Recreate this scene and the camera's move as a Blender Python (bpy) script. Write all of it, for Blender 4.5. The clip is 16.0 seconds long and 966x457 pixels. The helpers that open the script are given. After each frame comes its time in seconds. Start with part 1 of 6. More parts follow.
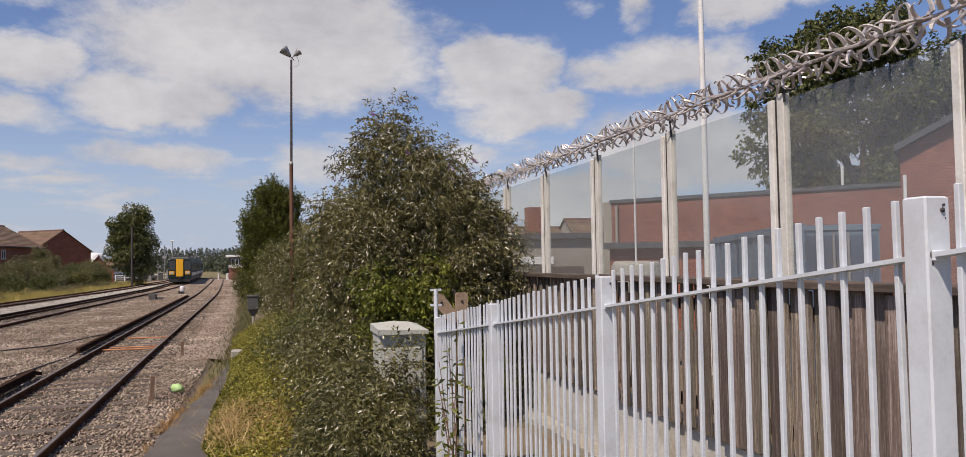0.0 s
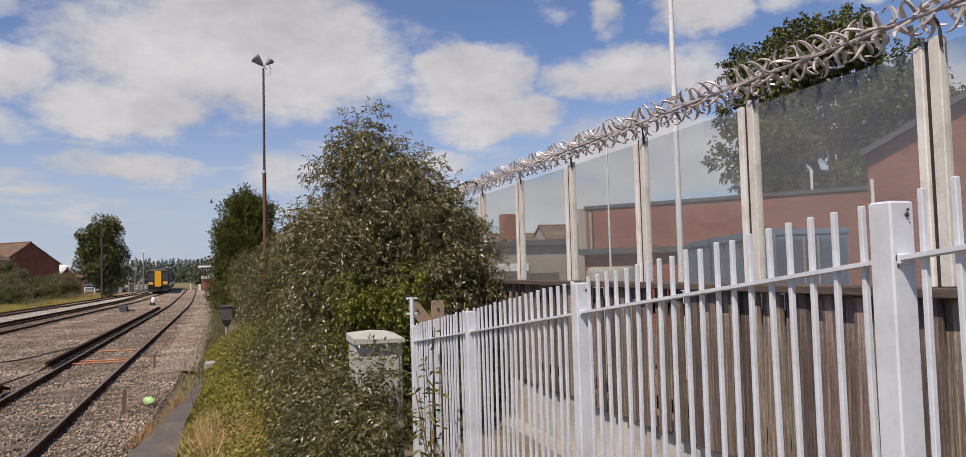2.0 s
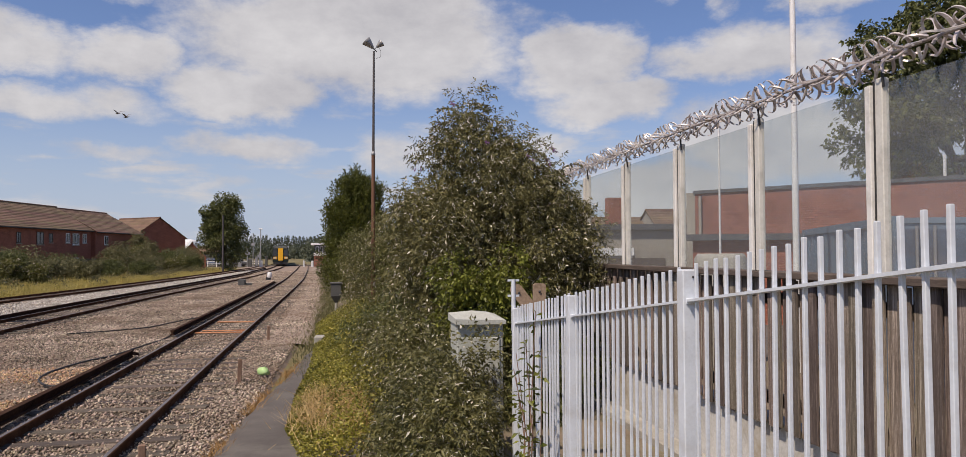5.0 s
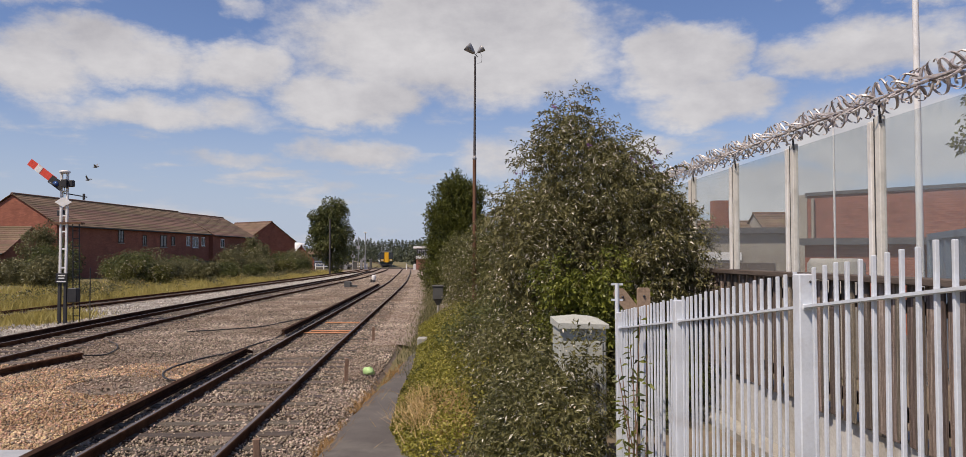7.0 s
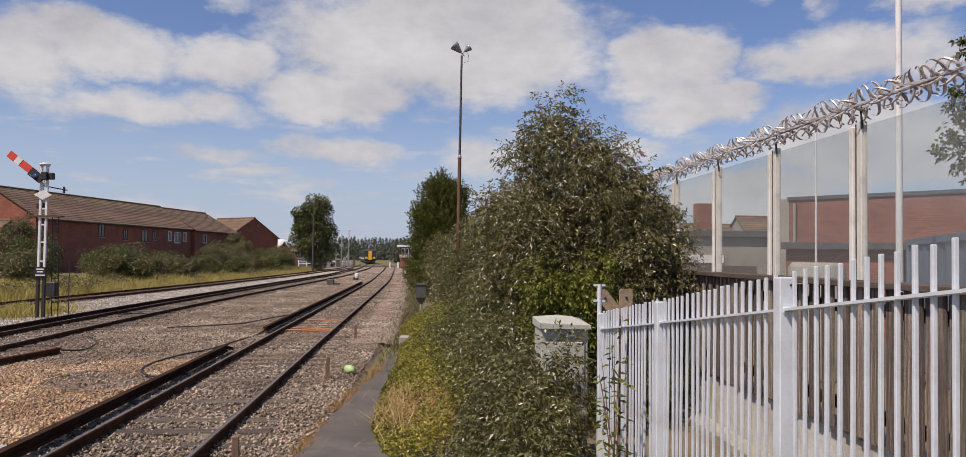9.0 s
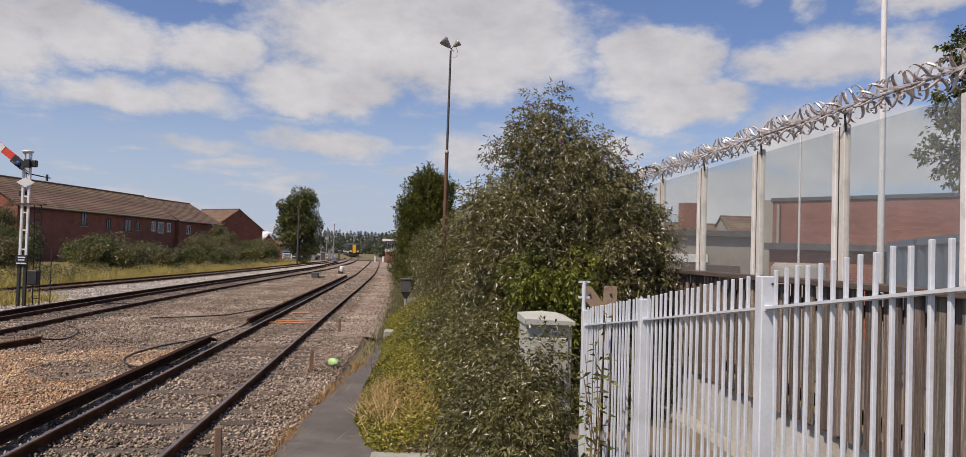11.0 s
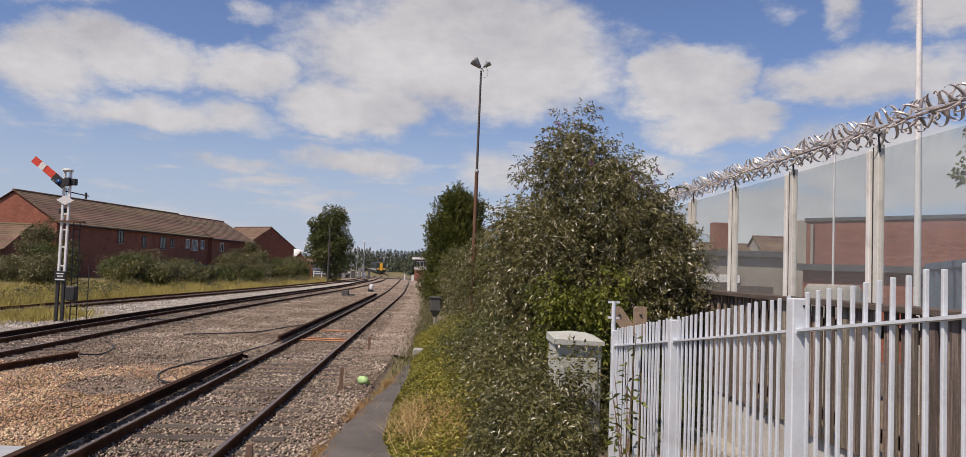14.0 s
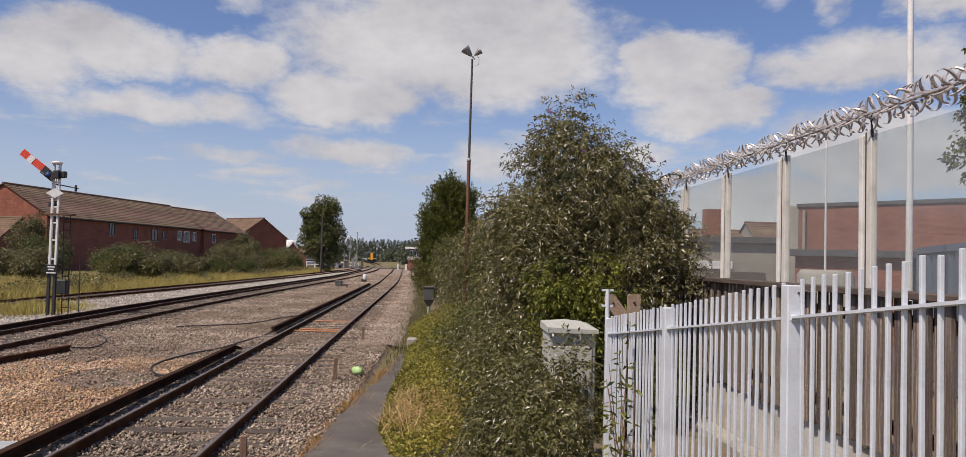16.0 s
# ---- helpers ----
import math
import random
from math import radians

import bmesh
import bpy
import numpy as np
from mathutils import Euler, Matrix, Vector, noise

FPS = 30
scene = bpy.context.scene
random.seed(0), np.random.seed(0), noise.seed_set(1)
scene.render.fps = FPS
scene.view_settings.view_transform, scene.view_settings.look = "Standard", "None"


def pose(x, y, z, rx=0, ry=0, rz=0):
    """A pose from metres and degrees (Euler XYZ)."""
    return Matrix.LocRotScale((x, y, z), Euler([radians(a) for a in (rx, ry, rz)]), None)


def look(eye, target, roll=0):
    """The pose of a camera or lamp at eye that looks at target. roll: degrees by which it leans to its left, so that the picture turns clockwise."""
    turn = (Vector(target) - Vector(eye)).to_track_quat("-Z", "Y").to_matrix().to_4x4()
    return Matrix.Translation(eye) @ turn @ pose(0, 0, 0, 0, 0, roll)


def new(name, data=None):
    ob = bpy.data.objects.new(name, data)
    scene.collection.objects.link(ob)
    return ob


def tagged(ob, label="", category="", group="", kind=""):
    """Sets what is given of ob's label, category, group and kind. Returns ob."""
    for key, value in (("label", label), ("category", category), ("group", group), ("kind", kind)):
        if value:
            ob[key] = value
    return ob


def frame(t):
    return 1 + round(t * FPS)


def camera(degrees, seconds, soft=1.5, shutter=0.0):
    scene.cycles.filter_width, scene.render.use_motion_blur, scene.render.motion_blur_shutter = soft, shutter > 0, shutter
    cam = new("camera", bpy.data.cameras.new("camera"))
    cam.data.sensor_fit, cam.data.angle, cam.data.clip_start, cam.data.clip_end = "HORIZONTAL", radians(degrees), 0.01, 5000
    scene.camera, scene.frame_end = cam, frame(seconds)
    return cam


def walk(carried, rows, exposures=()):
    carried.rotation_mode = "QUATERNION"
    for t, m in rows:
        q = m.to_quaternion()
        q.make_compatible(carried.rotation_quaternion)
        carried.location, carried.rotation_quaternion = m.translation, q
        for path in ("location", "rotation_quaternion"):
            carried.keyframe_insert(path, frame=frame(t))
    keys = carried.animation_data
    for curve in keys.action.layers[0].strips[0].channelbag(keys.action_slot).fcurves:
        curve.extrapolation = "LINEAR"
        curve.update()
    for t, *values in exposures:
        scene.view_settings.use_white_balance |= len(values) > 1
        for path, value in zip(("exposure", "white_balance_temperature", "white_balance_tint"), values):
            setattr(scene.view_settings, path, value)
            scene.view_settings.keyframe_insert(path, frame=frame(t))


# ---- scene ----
cam = camera(63.0, 16.0, soft=0.65)

PATH = [
    (0, (0.188, 0.11, 2.34), (0.712, 2.039, 2.424), -0.9),
    (0.5, (0.178, 0.094, 2.343), (0.743, 2.006, 2.503), -2.1),
    (1, (0.18, 0.091, 2.34), (0.761, 2.001, 2.453), -2.0),
    (1.5, (0.173, 0.084, 2.345), (0.77, 1.99, 2.452), -2.1),
    (2, (0.18, 0.094, 2.343), (0.765, 2.004, 2.444), -1.6),
    (2.5, (0.18, 0.095, 2.341), (0.785, 1.996, 2.475), -1.8),
    (3, (0.174, 0.09, 2.339), (0.789, 1.988, 2.483), -2.1),
    (3.2, (0.174, 0.08, 2.347), (0.785, 1.979, 2.478), -2.7),
    (5.3, (0.217, 0.185, 2.343), (0.526, 2.16, 2.397), 0.1),
    (5.5, (0.204, 0.191, 2.346), (0.504, 2.168, 2.392), 0.3),
    (6, (0.185, 0.166, 2.352), (0.337, 2.16, 2.349), 1.9),
    (6.5, (0.199, 0.195, 2.344), (0.256, 2.193, 2.391), 0.4),
    (6.8, (0.205, 0.19, 2.33), (0.238, 2.18, 2.524), 0.2),
    (7, (0.192, 0.179, 2.337), (0.267, 2.176, 2.408), -0.0),
    (7.2, (0.189, 0.168, 2.341), (0.282, 2.163, 2.447), -0.3),
    (7.5, (0.225, 0.231, 2.335), (0.327, 2.223, 2.482), -0.4),
    (8, (0.209, 0.187, 2.339), (0.346, 2.18, 2.43), 0.1),
    (8.5, (0.198, 0.172, 2.344), (0.358, 2.163, 2.441), 0.3),
    (9, (0.198, 0.189, 2.335), (0.313, 2.185, 2.405), 0.8),
    (9.2, (0.207, 0.195, 2.338), (0.327, 2.191, 2.403), 0.8),
    (11.3, (0.186, 0.152, 2.328), (0.338, 2.145, 2.385), 1.8),
    (11.5, (0.187, 0.157, 2.341), (0.335, 2.151, 2.39), 1.9),
    (12, (0.196, 0.157, 2.331), (0.352, 2.15, 2.411), 1.4),
    (12.5, (0.193, 0.158, 2.335), (0.335, 2.152, 2.414), 1.7),
    (13, (0.185, 0.148, 2.332), (0.31, 2.143, 2.412), 1.7),
    (13.5, (0.204, 0.183, 2.363), (0.295, 2.179, 2.461), 0.8),
    (13.6, (0.19, 0.143, 2.334), (0.339, 2.13, 2.498), 1.2),
    (14, (0.184, 0.119, 2.335), (0.259, 2.115, 2.44), 2.1),
    (14.5, (0.182, 0.159, 2.34), (0.254, 2.156, 2.419), 2.6),
    (15, (0.197, 0.186, 2.347), (0.267, 2.184, 2.42), 2.8),
    (15.5, (0.197, 0.18, 2.341), (0.259, 2.177, 2.412), 2.9),
    (16, (0.187, 0.155, 2.341), (0.281, 2.152, 2.418), 1.5),
]
walk(cam, [(t, look(eye, target, roll)) for t, eye, target, roll in PATH], [(0.0, 0.0, 6680, 13.0), (16.0, 0.0, 6680, 13.0)])


# ---- light ----
SUN = Vector((-0.43, -0.36, 0.83)).normalized()
sun = new("sun", bpy.data.lights.new("sun", "SUN"))
sun.data.energy, sun.data.angle, sun.data.color = 4.75, radians(0.55), (1.0, 0.885, 0.76)
sun.matrix_world = look((0, 0, 60), Vector((0, 0, 60)) - SUN)


def nd(tree, kind, **vals):
    n = tree.nodes.new(kind)
    for k, v in vals.items():
        if k.startswith("i_"):
            n.inputs[k[2:].replace("_", " ")].default_value = v
        else:
            setattr(n, k, v)
    return n


def calc(tree, op, a, b=0.0, c=None):
    n = tree.nodes.new("ShaderNodeMath")
    n.operation = op
    for i, v in enumerate((a, b, c)):
        if v is None:
            continue
        if isinstance(v, (int, float)):
            n.inputs[i].default_value = v
        else:
            tree.links.new(v, n.inputs[i])
    return n.outputs[0]


def make_sky():
    world = bpy.data.worlds.new("sky")
    scene.world = world
    world.use_nodes = True
    tr = world.node_tree
    tr.nodes.clear()
    L = tr.links.new
    sky = nd(tr, "ShaderNodeTexSky", sky_type="NISHITA", sun_disc=False)
    sky.sun_elevation, sky.sun_rotation = math.asin(SUN.z), math.atan2(SUN.x, SUN.y)
    sky.air_density, sky.dust_density, sky.ozone_density = 1.0, 0.6, 1.6
    co = nd(tr, "ShaderNodeTexCoord")
    sep = nd(tr, "ShaderNodeSeparateXYZ")
    L(co.outputs["Generated"], sep.inputs[0])
    az = calc(tr, "ARCTAN2", sep.outputs[0], sep.outputs[1])
    el = calc(tr, "ARCSINE", sep.outputs[2])
    uv = nd(tr, "ShaderNodeCombineXYZ")
    L(az, uv.inputs[0])
    L(calc(tr, "MULTIPLY", el, 1.7), uv.inputs[1])
    big = nd(tr, "ShaderNodeTexNoise", i_Scale=7.0, i_Detail=9.0, i_Roughness=0.6)
    L(uv.outputs[0], big.inputs["Vector"])
    fine = nd(tr, "ShaderNodeTexNoise", i_Scale=24.0, i_Detail=6.0, i_Roughness=0.62)
    L(uv.outputs[0], fine.inputs["Vector"])
    bs = nd(tr, "ShaderNodeSeparateColor")
    L(big.outputs["Color"], bs.inputs[0])
    u = calc(tr, "MULTIPLY_ADD", calc(tr, "SUBTRACT", bs.outputs[0], 0.5), 0.16, az)
    v = calc(tr, "MULTIPLY_ADD", calc(tr, "SUBTRACT", bs.outputs[1], 0.5), 0.09, el)
    # clouds: bearing, height, half width, half height, all in degrees, and density
    clouds = [(0.5, 15.3, 13.0, 4.6, 1.0), (-15.0, 13.4, 5.0, 2.3, 0.9), (-23.0, 13.4, 7.5, 1.9, 0.8), (-7.5, 11.2, 6.0, 2.1, 0.95),
              (-28.0, 12.0, 4.5, 2.2, 0.8), (-28.5, 17.5, 4.5, 2.2, 0.8), (-20.5, 9.8, 8.5, 1.5, 0.7), (-7.5, 7.2, 5.5, 1.25, 0.75),
              (-15.5, 6.4, 3.6, 0.7, 0.5), (16.5, 13.6, 4.6, 2.8, 0.95), (18.5, 10.8, 5.0, 1.8, 0.9), (15.0, 8.2, 3.0, 1.1, 0.7),
              (28.0, 13.4, 7.5, 2.2, 0.85), (3.5, 7.2, 3.4, 1.9, 0.6), (26.5, 17.8, 1.8, 1.8, 0.6), (33.5, 17.6, 3.6, 2.2, 0.85),
              (43.0, 18.2, 6.5, 2.0, 0.9), (31.0, 7.4, 10.0, 3.0, 0.95), (46.0, 9.0, 9.0, 4.0, 0.95), (22.0, 4.4, 8.0, 2.0, 0.8), (-14.0, 17.5, 2.6, 1.0, 0.45), (-9.0, 4.6, 2.6, 0.5, 0.4),
              (-36.0, 8.5, 6.0, 2.0, 0.7), (-40.0, 15.0, 6.0, 2.5, 0.8), (22.0, 18.6, 2.0, 0.8, 0.3)]
    total = None
    for a, e, w, h, k in clouds:
        du = calc(tr, "MULTIPLY", calc(tr, "SUBTRACT", u, radians(a)), 1 / radians(w * 1.08))
        dv = calc(tr, "MULTIPLY", calc(tr, "SUBTRACT", v, radians(e)), 1 / radians(h * 1.1))
        q = calc(tr, "MULTIPLY_ADD", du, du, calc(tr, "MULTIPLY", dv, dv))
        m = calc(tr, "MULTIPLY", calc(tr, "SUBTRACT", 1.22, q), k)
        total = m if total is None else calc(tr, "MAXIMUM", total, m)
    # scattered cloud over the rest of the sky
    rest = calc(tr, "MULTIPLY", calc(tr, "SUBTRACT", bs.outputs[2], 0.52), 5.0)
    away = calc(tr, "GREATER_THAN", calc(tr, "ABSOLUTE", az), 0.95)
    high = calc(tr, "GREATER_THAN", el, 0.40)
    total = calc(tr, "MAXIMUM", total, calc(tr, "MULTIPLY", rest, calc(tr, "MAXIMUM", away, high)))
    # flat streaks low over the horizon
    st = nd(tr, "ShaderNodeCombineXYZ")
    L(calc(tr, "MULTIPLY", az, 5.0), st.inputs[0])
    L(calc(tr, "MULTIPLY", el, 26.0), st.inputs[1])
    sn = nd(tr, "ShaderNodeTexNoise", i_Scale=1.4, i_Detail=5.0, i_Roughness=0.55)
    L(st.outputs[0], sn.inputs["Vector"])
    band = nd(tr, "ShaderNodeMapRange", interpolation_type="SMOOTHSTEP")
    band.inputs[1].default_value, band.inputs[2].default_value, band.inputs[3].default_value, band.inputs[4].default_value = 0.10, 0.26, 1.0, 0.0
    L(el, band.inputs[0])
    low = calc(tr, "MULTIPLY", calc(tr, "MULTIPLY", calc(tr, "SUBTRACT", sn.outputs["Fac"], 0.46), 3.4), band.outputs[0])
    total = calc(tr, "MAXIMUM", total, low)
    total = calc(tr, "ADD", total, calc(tr, "MULTIPLY", calc(tr, "SUBTRACT", fine.outputs["Fac"], 0.5), 0.8))
    ramp = nd(tr, "ShaderNodeMapRange", interpolation_type="SMOOTHSTEP")
    ramp.inputs[1].default_value, ramp.inputs[2].default_value, ramp.inputs[4].default_value = 0.10, 0.85, 0.95
    L(total, ramp.inputs[0])
    tone = nd(tr, "ShaderNodeMapRange")
    tone.inputs[1].default_value, tone.inputs[2].default_value = 0.3, 0.7
    L(calc(tr, "ADD", calc(tr, "MULTIPLY", bs.outputs[1], 0.75), calc(tr, "MULTIPLY", fine.outputs["Fac"], 0.25)), tone.inputs[0])
    shade = nd(tr, "ShaderNodeMix", data_type="RGBA")
    shade.inputs["A"].default_value, shade.inputs["B"].default_value = (0.48, 0.48, 0.51, 1), (0.775, 0.775, 0.78, 1)
    L(tone.outputs[0], shade.inputs["Factor"])
    skyc = nd(tr, "ShaderNodeVectorMath", operation="MULTIPLY")
    L(sky.outputs[0], skyc.inputs[0])
    skyc.inputs[1].default_value = (0.088, 0.094, 0.118)
    # thin haze towards the horizon
    hz = nd(tr, "ShaderNodeMapRange", interpolation_type="SMOOTHSTEP")
    hz.inputs[1].default_value, hz.inputs[2].default_value, hz.inputs[3].default_value, hz.inputs[4].default_value = -0.02, 0.25, 0.92, 0.0
    L(el, hz.inputs[0])
    haze = nd(tr, "ShaderNodeMix", data_type="RGBA")
    haze.inputs["B"].default_value = (0.47, 0.56, 0.71, 1)
    L(hz.outputs[0], haze.inputs["Factor"])
    L(skyc.outputs[0], haze.inputs["A"])
    mix = nd(tr, "ShaderNodeMix", data_type="RGBA")
    L(ramp.outputs[0], mix.inputs["Factor"])
    L(haze.outputs["Result"], mix.inputs["A"])
    L(shade.outputs["Result"], mix.inputs["B"])
    bg = nd(tr, "ShaderNodeBackground", i_Strength=0.92)
    L(mix.outputs["Result"], bg.inputs[0])
    out = nd(tr, "ShaderNodeOutputWorld")
    L(bg.outputs[0], out.inputs[0])


make_sky()


# ---- materials ----
def material(name, cols, rough=0.7, metal=0.0, scale=4.0, fine=60.0, bump=0.3, dist=0.01, island=0.0, ob_rand=0.0, stretch=(1, 1, 1), translucent=0.0, gloss=0.5, stain=None, wave=None):
    """cols: two or three colours that a coarse and a fine noise mix. island / ob_rand: brightness spread per loose piece / per object."""
    m = bpy.data.materials.new(name)
    m.use_nodes = True
    tr = m.node_tree
    L = tr.links.new
    bsdf = tr.nodes["Principled BSDF"]
    outn = tr.nodes["Material Output"]
    co = nd(tr, "ShaderNodeTexCoord")
    mp = nd(tr, "ShaderNodeMapping")
    mp.inputs["Scale"].default_value = stretch
    L(co.outputs["Object"], mp.inputs[0])
    n1 = nd(tr, "ShaderNodeTexNoise", i_Scale=scale, i_Detail=5.0, i_Roughness=0.6)
    n2 = nd(tr, "ShaderNodeTexNoise", i_Scale=fine, i_Detail=3.0, i_Roughness=0.6)
    L(mp.outputs[0], n1.inputs["Vector"])
    L(mp.outputs[0], n2.inputs["Vector"])
    fac = calc(tr, "ADD", calc(tr, "MULTIPLY", n1.outputs["Fac"], 0.6), calc(tr, "MULTIPLY", n2.outputs["Fac"], 0.4))
    cr = nd(tr, "ShaderNodeValToRGB")
    els = cr.color_ramp.elements
    els[0].position, els[1].position = 0.34, 0.66
    els[0].color, els[1].color = (*cols[0], 1), (*cols[-1], 1)
    if len(cols) == 3:
        e = els.new(0.5)
        e.color = (*cols[1], 1)
    L(fac, cr.inputs[0])
    colour = cr.outputs[0]
    if island or ob_rand:
        if island:
            rnd = nd(tr, "ShaderNodeNewGeometry").outputs["Random Per Island"]
            amt = island
        else:
            rnd = nd(tr, "ShaderNodeObjectInfo").outputs["Random"]
            amt = ob_rand
        hsv = nd(tr, "ShaderNodeHueSaturation")
        L(colour, hsv.inputs["Color"])
        L(calc(tr, "MULTIPLY_ADD", rnd, 2 * amt, 1 - amt), hsv.inputs["Value"])
        L(calc(tr, "MULTIPLY_ADD", calc(tr, "FRACT", calc(tr, "MULTIPLY", rnd, 17.3)), 0.05, 0.475), hsv.inputs["Hue"])
        colour = hsv.outputs[0]
    if stain:
        # stain: colour, amount, noise scale
        n3 = nd(tr, "ShaderNodeTexNoise", i_Scale=stain[2], i_Detail=6.0, i_Roughness=0.7)
        L(mp.outputs[0], n3.inputs["Vector"])
        mr = nd(tr, "ShaderNodeMapRange", interpolation_type="SMOOTHSTEP")
        mr.inputs[1].default_value, mr.inputs[2].default_value, mr.inputs[4].default_value = 0.46, 0.68, stain[1]
        L(n3.outputs["Fac"], mr.inputs[0])
        mx = nd(tr, "ShaderNodeMix", data_type="RGBA")
        mx.inputs["B"].default_value = (*stain[0], 1)
        L(mr.outputs[0], mx.inputs["Factor"])
        L(colour, mx.inputs["A"])
        colour = mx.outputs["Result"]
    L(colour, bsdf.inputs["Base Color"])
    bsdf.inputs["Metallic"].default_value = metal
    bsdf.inputs["Specular IOR Level"].default_value = gloss
    L(calc(tr, "MULTIPLY_ADD", n2.outputs["Fac"], 0.3, rough - 0.15), bsdf.inputs["Roughness"])
    if bump:
        b = nd(tr, "ShaderNodeBump", i_Strength=bump, i_Distance=dist)
        L(fac, b.inputs["Height"])
        L(b.outputs[0], bsdf.inputs["Normal"])
    if translucent:
        tl = nd(tr, "ShaderNodeBsdfTranslucent")
        L(colour, tl.inputs[0])
        ms = nd(tr, "ShaderNodeMixShader", i_Fac=translucent)
        L(bsdf.outputs[0], ms.inputs[1])
        L(tl.outputs[0], ms.inputs[2])
        L(ms.outputs[0], outn.inputs[0])
    return m


def foliage(name, dark, light, pale=None, share=0.0, rough=0.5):
    """Leaves: each loose leaf takes its own green; a share is coloured pale, for undersides and for sunlit glints."""
    m = bpy.data.materials.new(name)
    m.use_nodes = True
    tr = m.node_tree
    L = tr.links.new
    bsdf = tr.nodes["Principled BSDF"]
    rnd = nd(tr, "ShaderNodeNewGeometry").outputs["Random Per Island"]
    co = nd(tr, "ShaderNodeTexCoord")
    n1 = nd(tr, "ShaderNodeTexNoise", i_Scale=1.3, i_Detail=3.0)
    L(co.outputs["Object"], n1.inputs["Vector"])
    cr = nd(tr, "ShaderNodeMix", data_type="RGBA")
    cr.inputs["A"].default_value, cr.inputs["B"].default_value = (*dark, 1), (*light, 1)
    L(calc(tr, "ADD", calc(tr, "MULTIPLY", rnd, 0.6), calc(tr, "MULTIPLY_ADD", n1.outputs["Fac"], 1.2, -0.4)), cr.inputs["Factor"])
    colour = cr.outputs["Result"]
    if share:
        pick = calc(tr, "GREATER_THAN", calc(tr, "FRACT", calc(tr, "MULTIPLY", rnd, 23.7)), 1 - share)
        mx = nd(tr, "ShaderNodeMix", data_type="RGBA")
        mx.inputs["B"].default_value = (*pale, 1)
        L(pick, mx.inputs["Factor"])
        L(colour, mx.inputs["A"])
        colour = mx.outputs["Result"]
    L(colour, bsdf.inputs["Base Color"])
    bsdf.inputs["Roughness"].default_value = rough
    bsdf.inputs["Specular IOR Level"].default_value = 0.38
    tl = nd(tr, "ShaderNodeBsdfTranslucent")
    L(colour, tl.inputs[0])
    ms = nd(tr, "ShaderNodeMixShader", i_Fac=0.20)
    L(bsdf.outputs[0], ms.inputs[1])
    L(tl.outputs[0], ms.inputs[2])
    L(ms.outputs[0], tr.nodes["Material Output"].inputs[0])
    return m


def dusty_glass(name, dust=0.105, tint=(0.90, 0.925, 0.925)):
    m = bpy.data.materials.new(name)
    m.use_nodes = True
    tr = m.node_tree
    tr.nodes.clear()
    L = tr.links.new
    co = nd(tr, "ShaderNodeTexCoord")
    n1 = nd(tr, "ShaderNodeTexNoise", i_Scale=1.6, i_Detail=6.0, i_Roughness=0.65)
    L(co.outputs["Object"], n1.inputs["Vector"])
    tp = nd(tr, "ShaderNodeBsdfTransparent")
    tp.inputs[0].default_value = (*tint, 1)
    df = nd(tr, "ShaderNodeBsdfDiffuse")
    df.inputs[0].default_value = (0.44, 0.44, 0.44, 1)
    gl = nd(tr, "ShaderNodeBsdfGlossy", i_Roughness=0.06)
    a = nd(tr, "ShaderNodeMixShader")
    L(calc(tr, "MULTIPLY_ADD", n1.outputs["Fac"], dust * 0.9, dust * 0.55), a.inputs[0])
    L(tp.outputs[0], a.inputs[1])
    L(df.outputs[0], a.inputs[2])
    b = nd(tr, "ShaderNodeMixShader", i_Fac=0.035)
    L(a.outputs[0], b.inputs[1])
    L(gl.outputs[0], b.inputs[2])
    out = nd(tr, "ShaderNodeOutputMaterial")
    L(b.outputs[0], out.inputs[0])
    return m


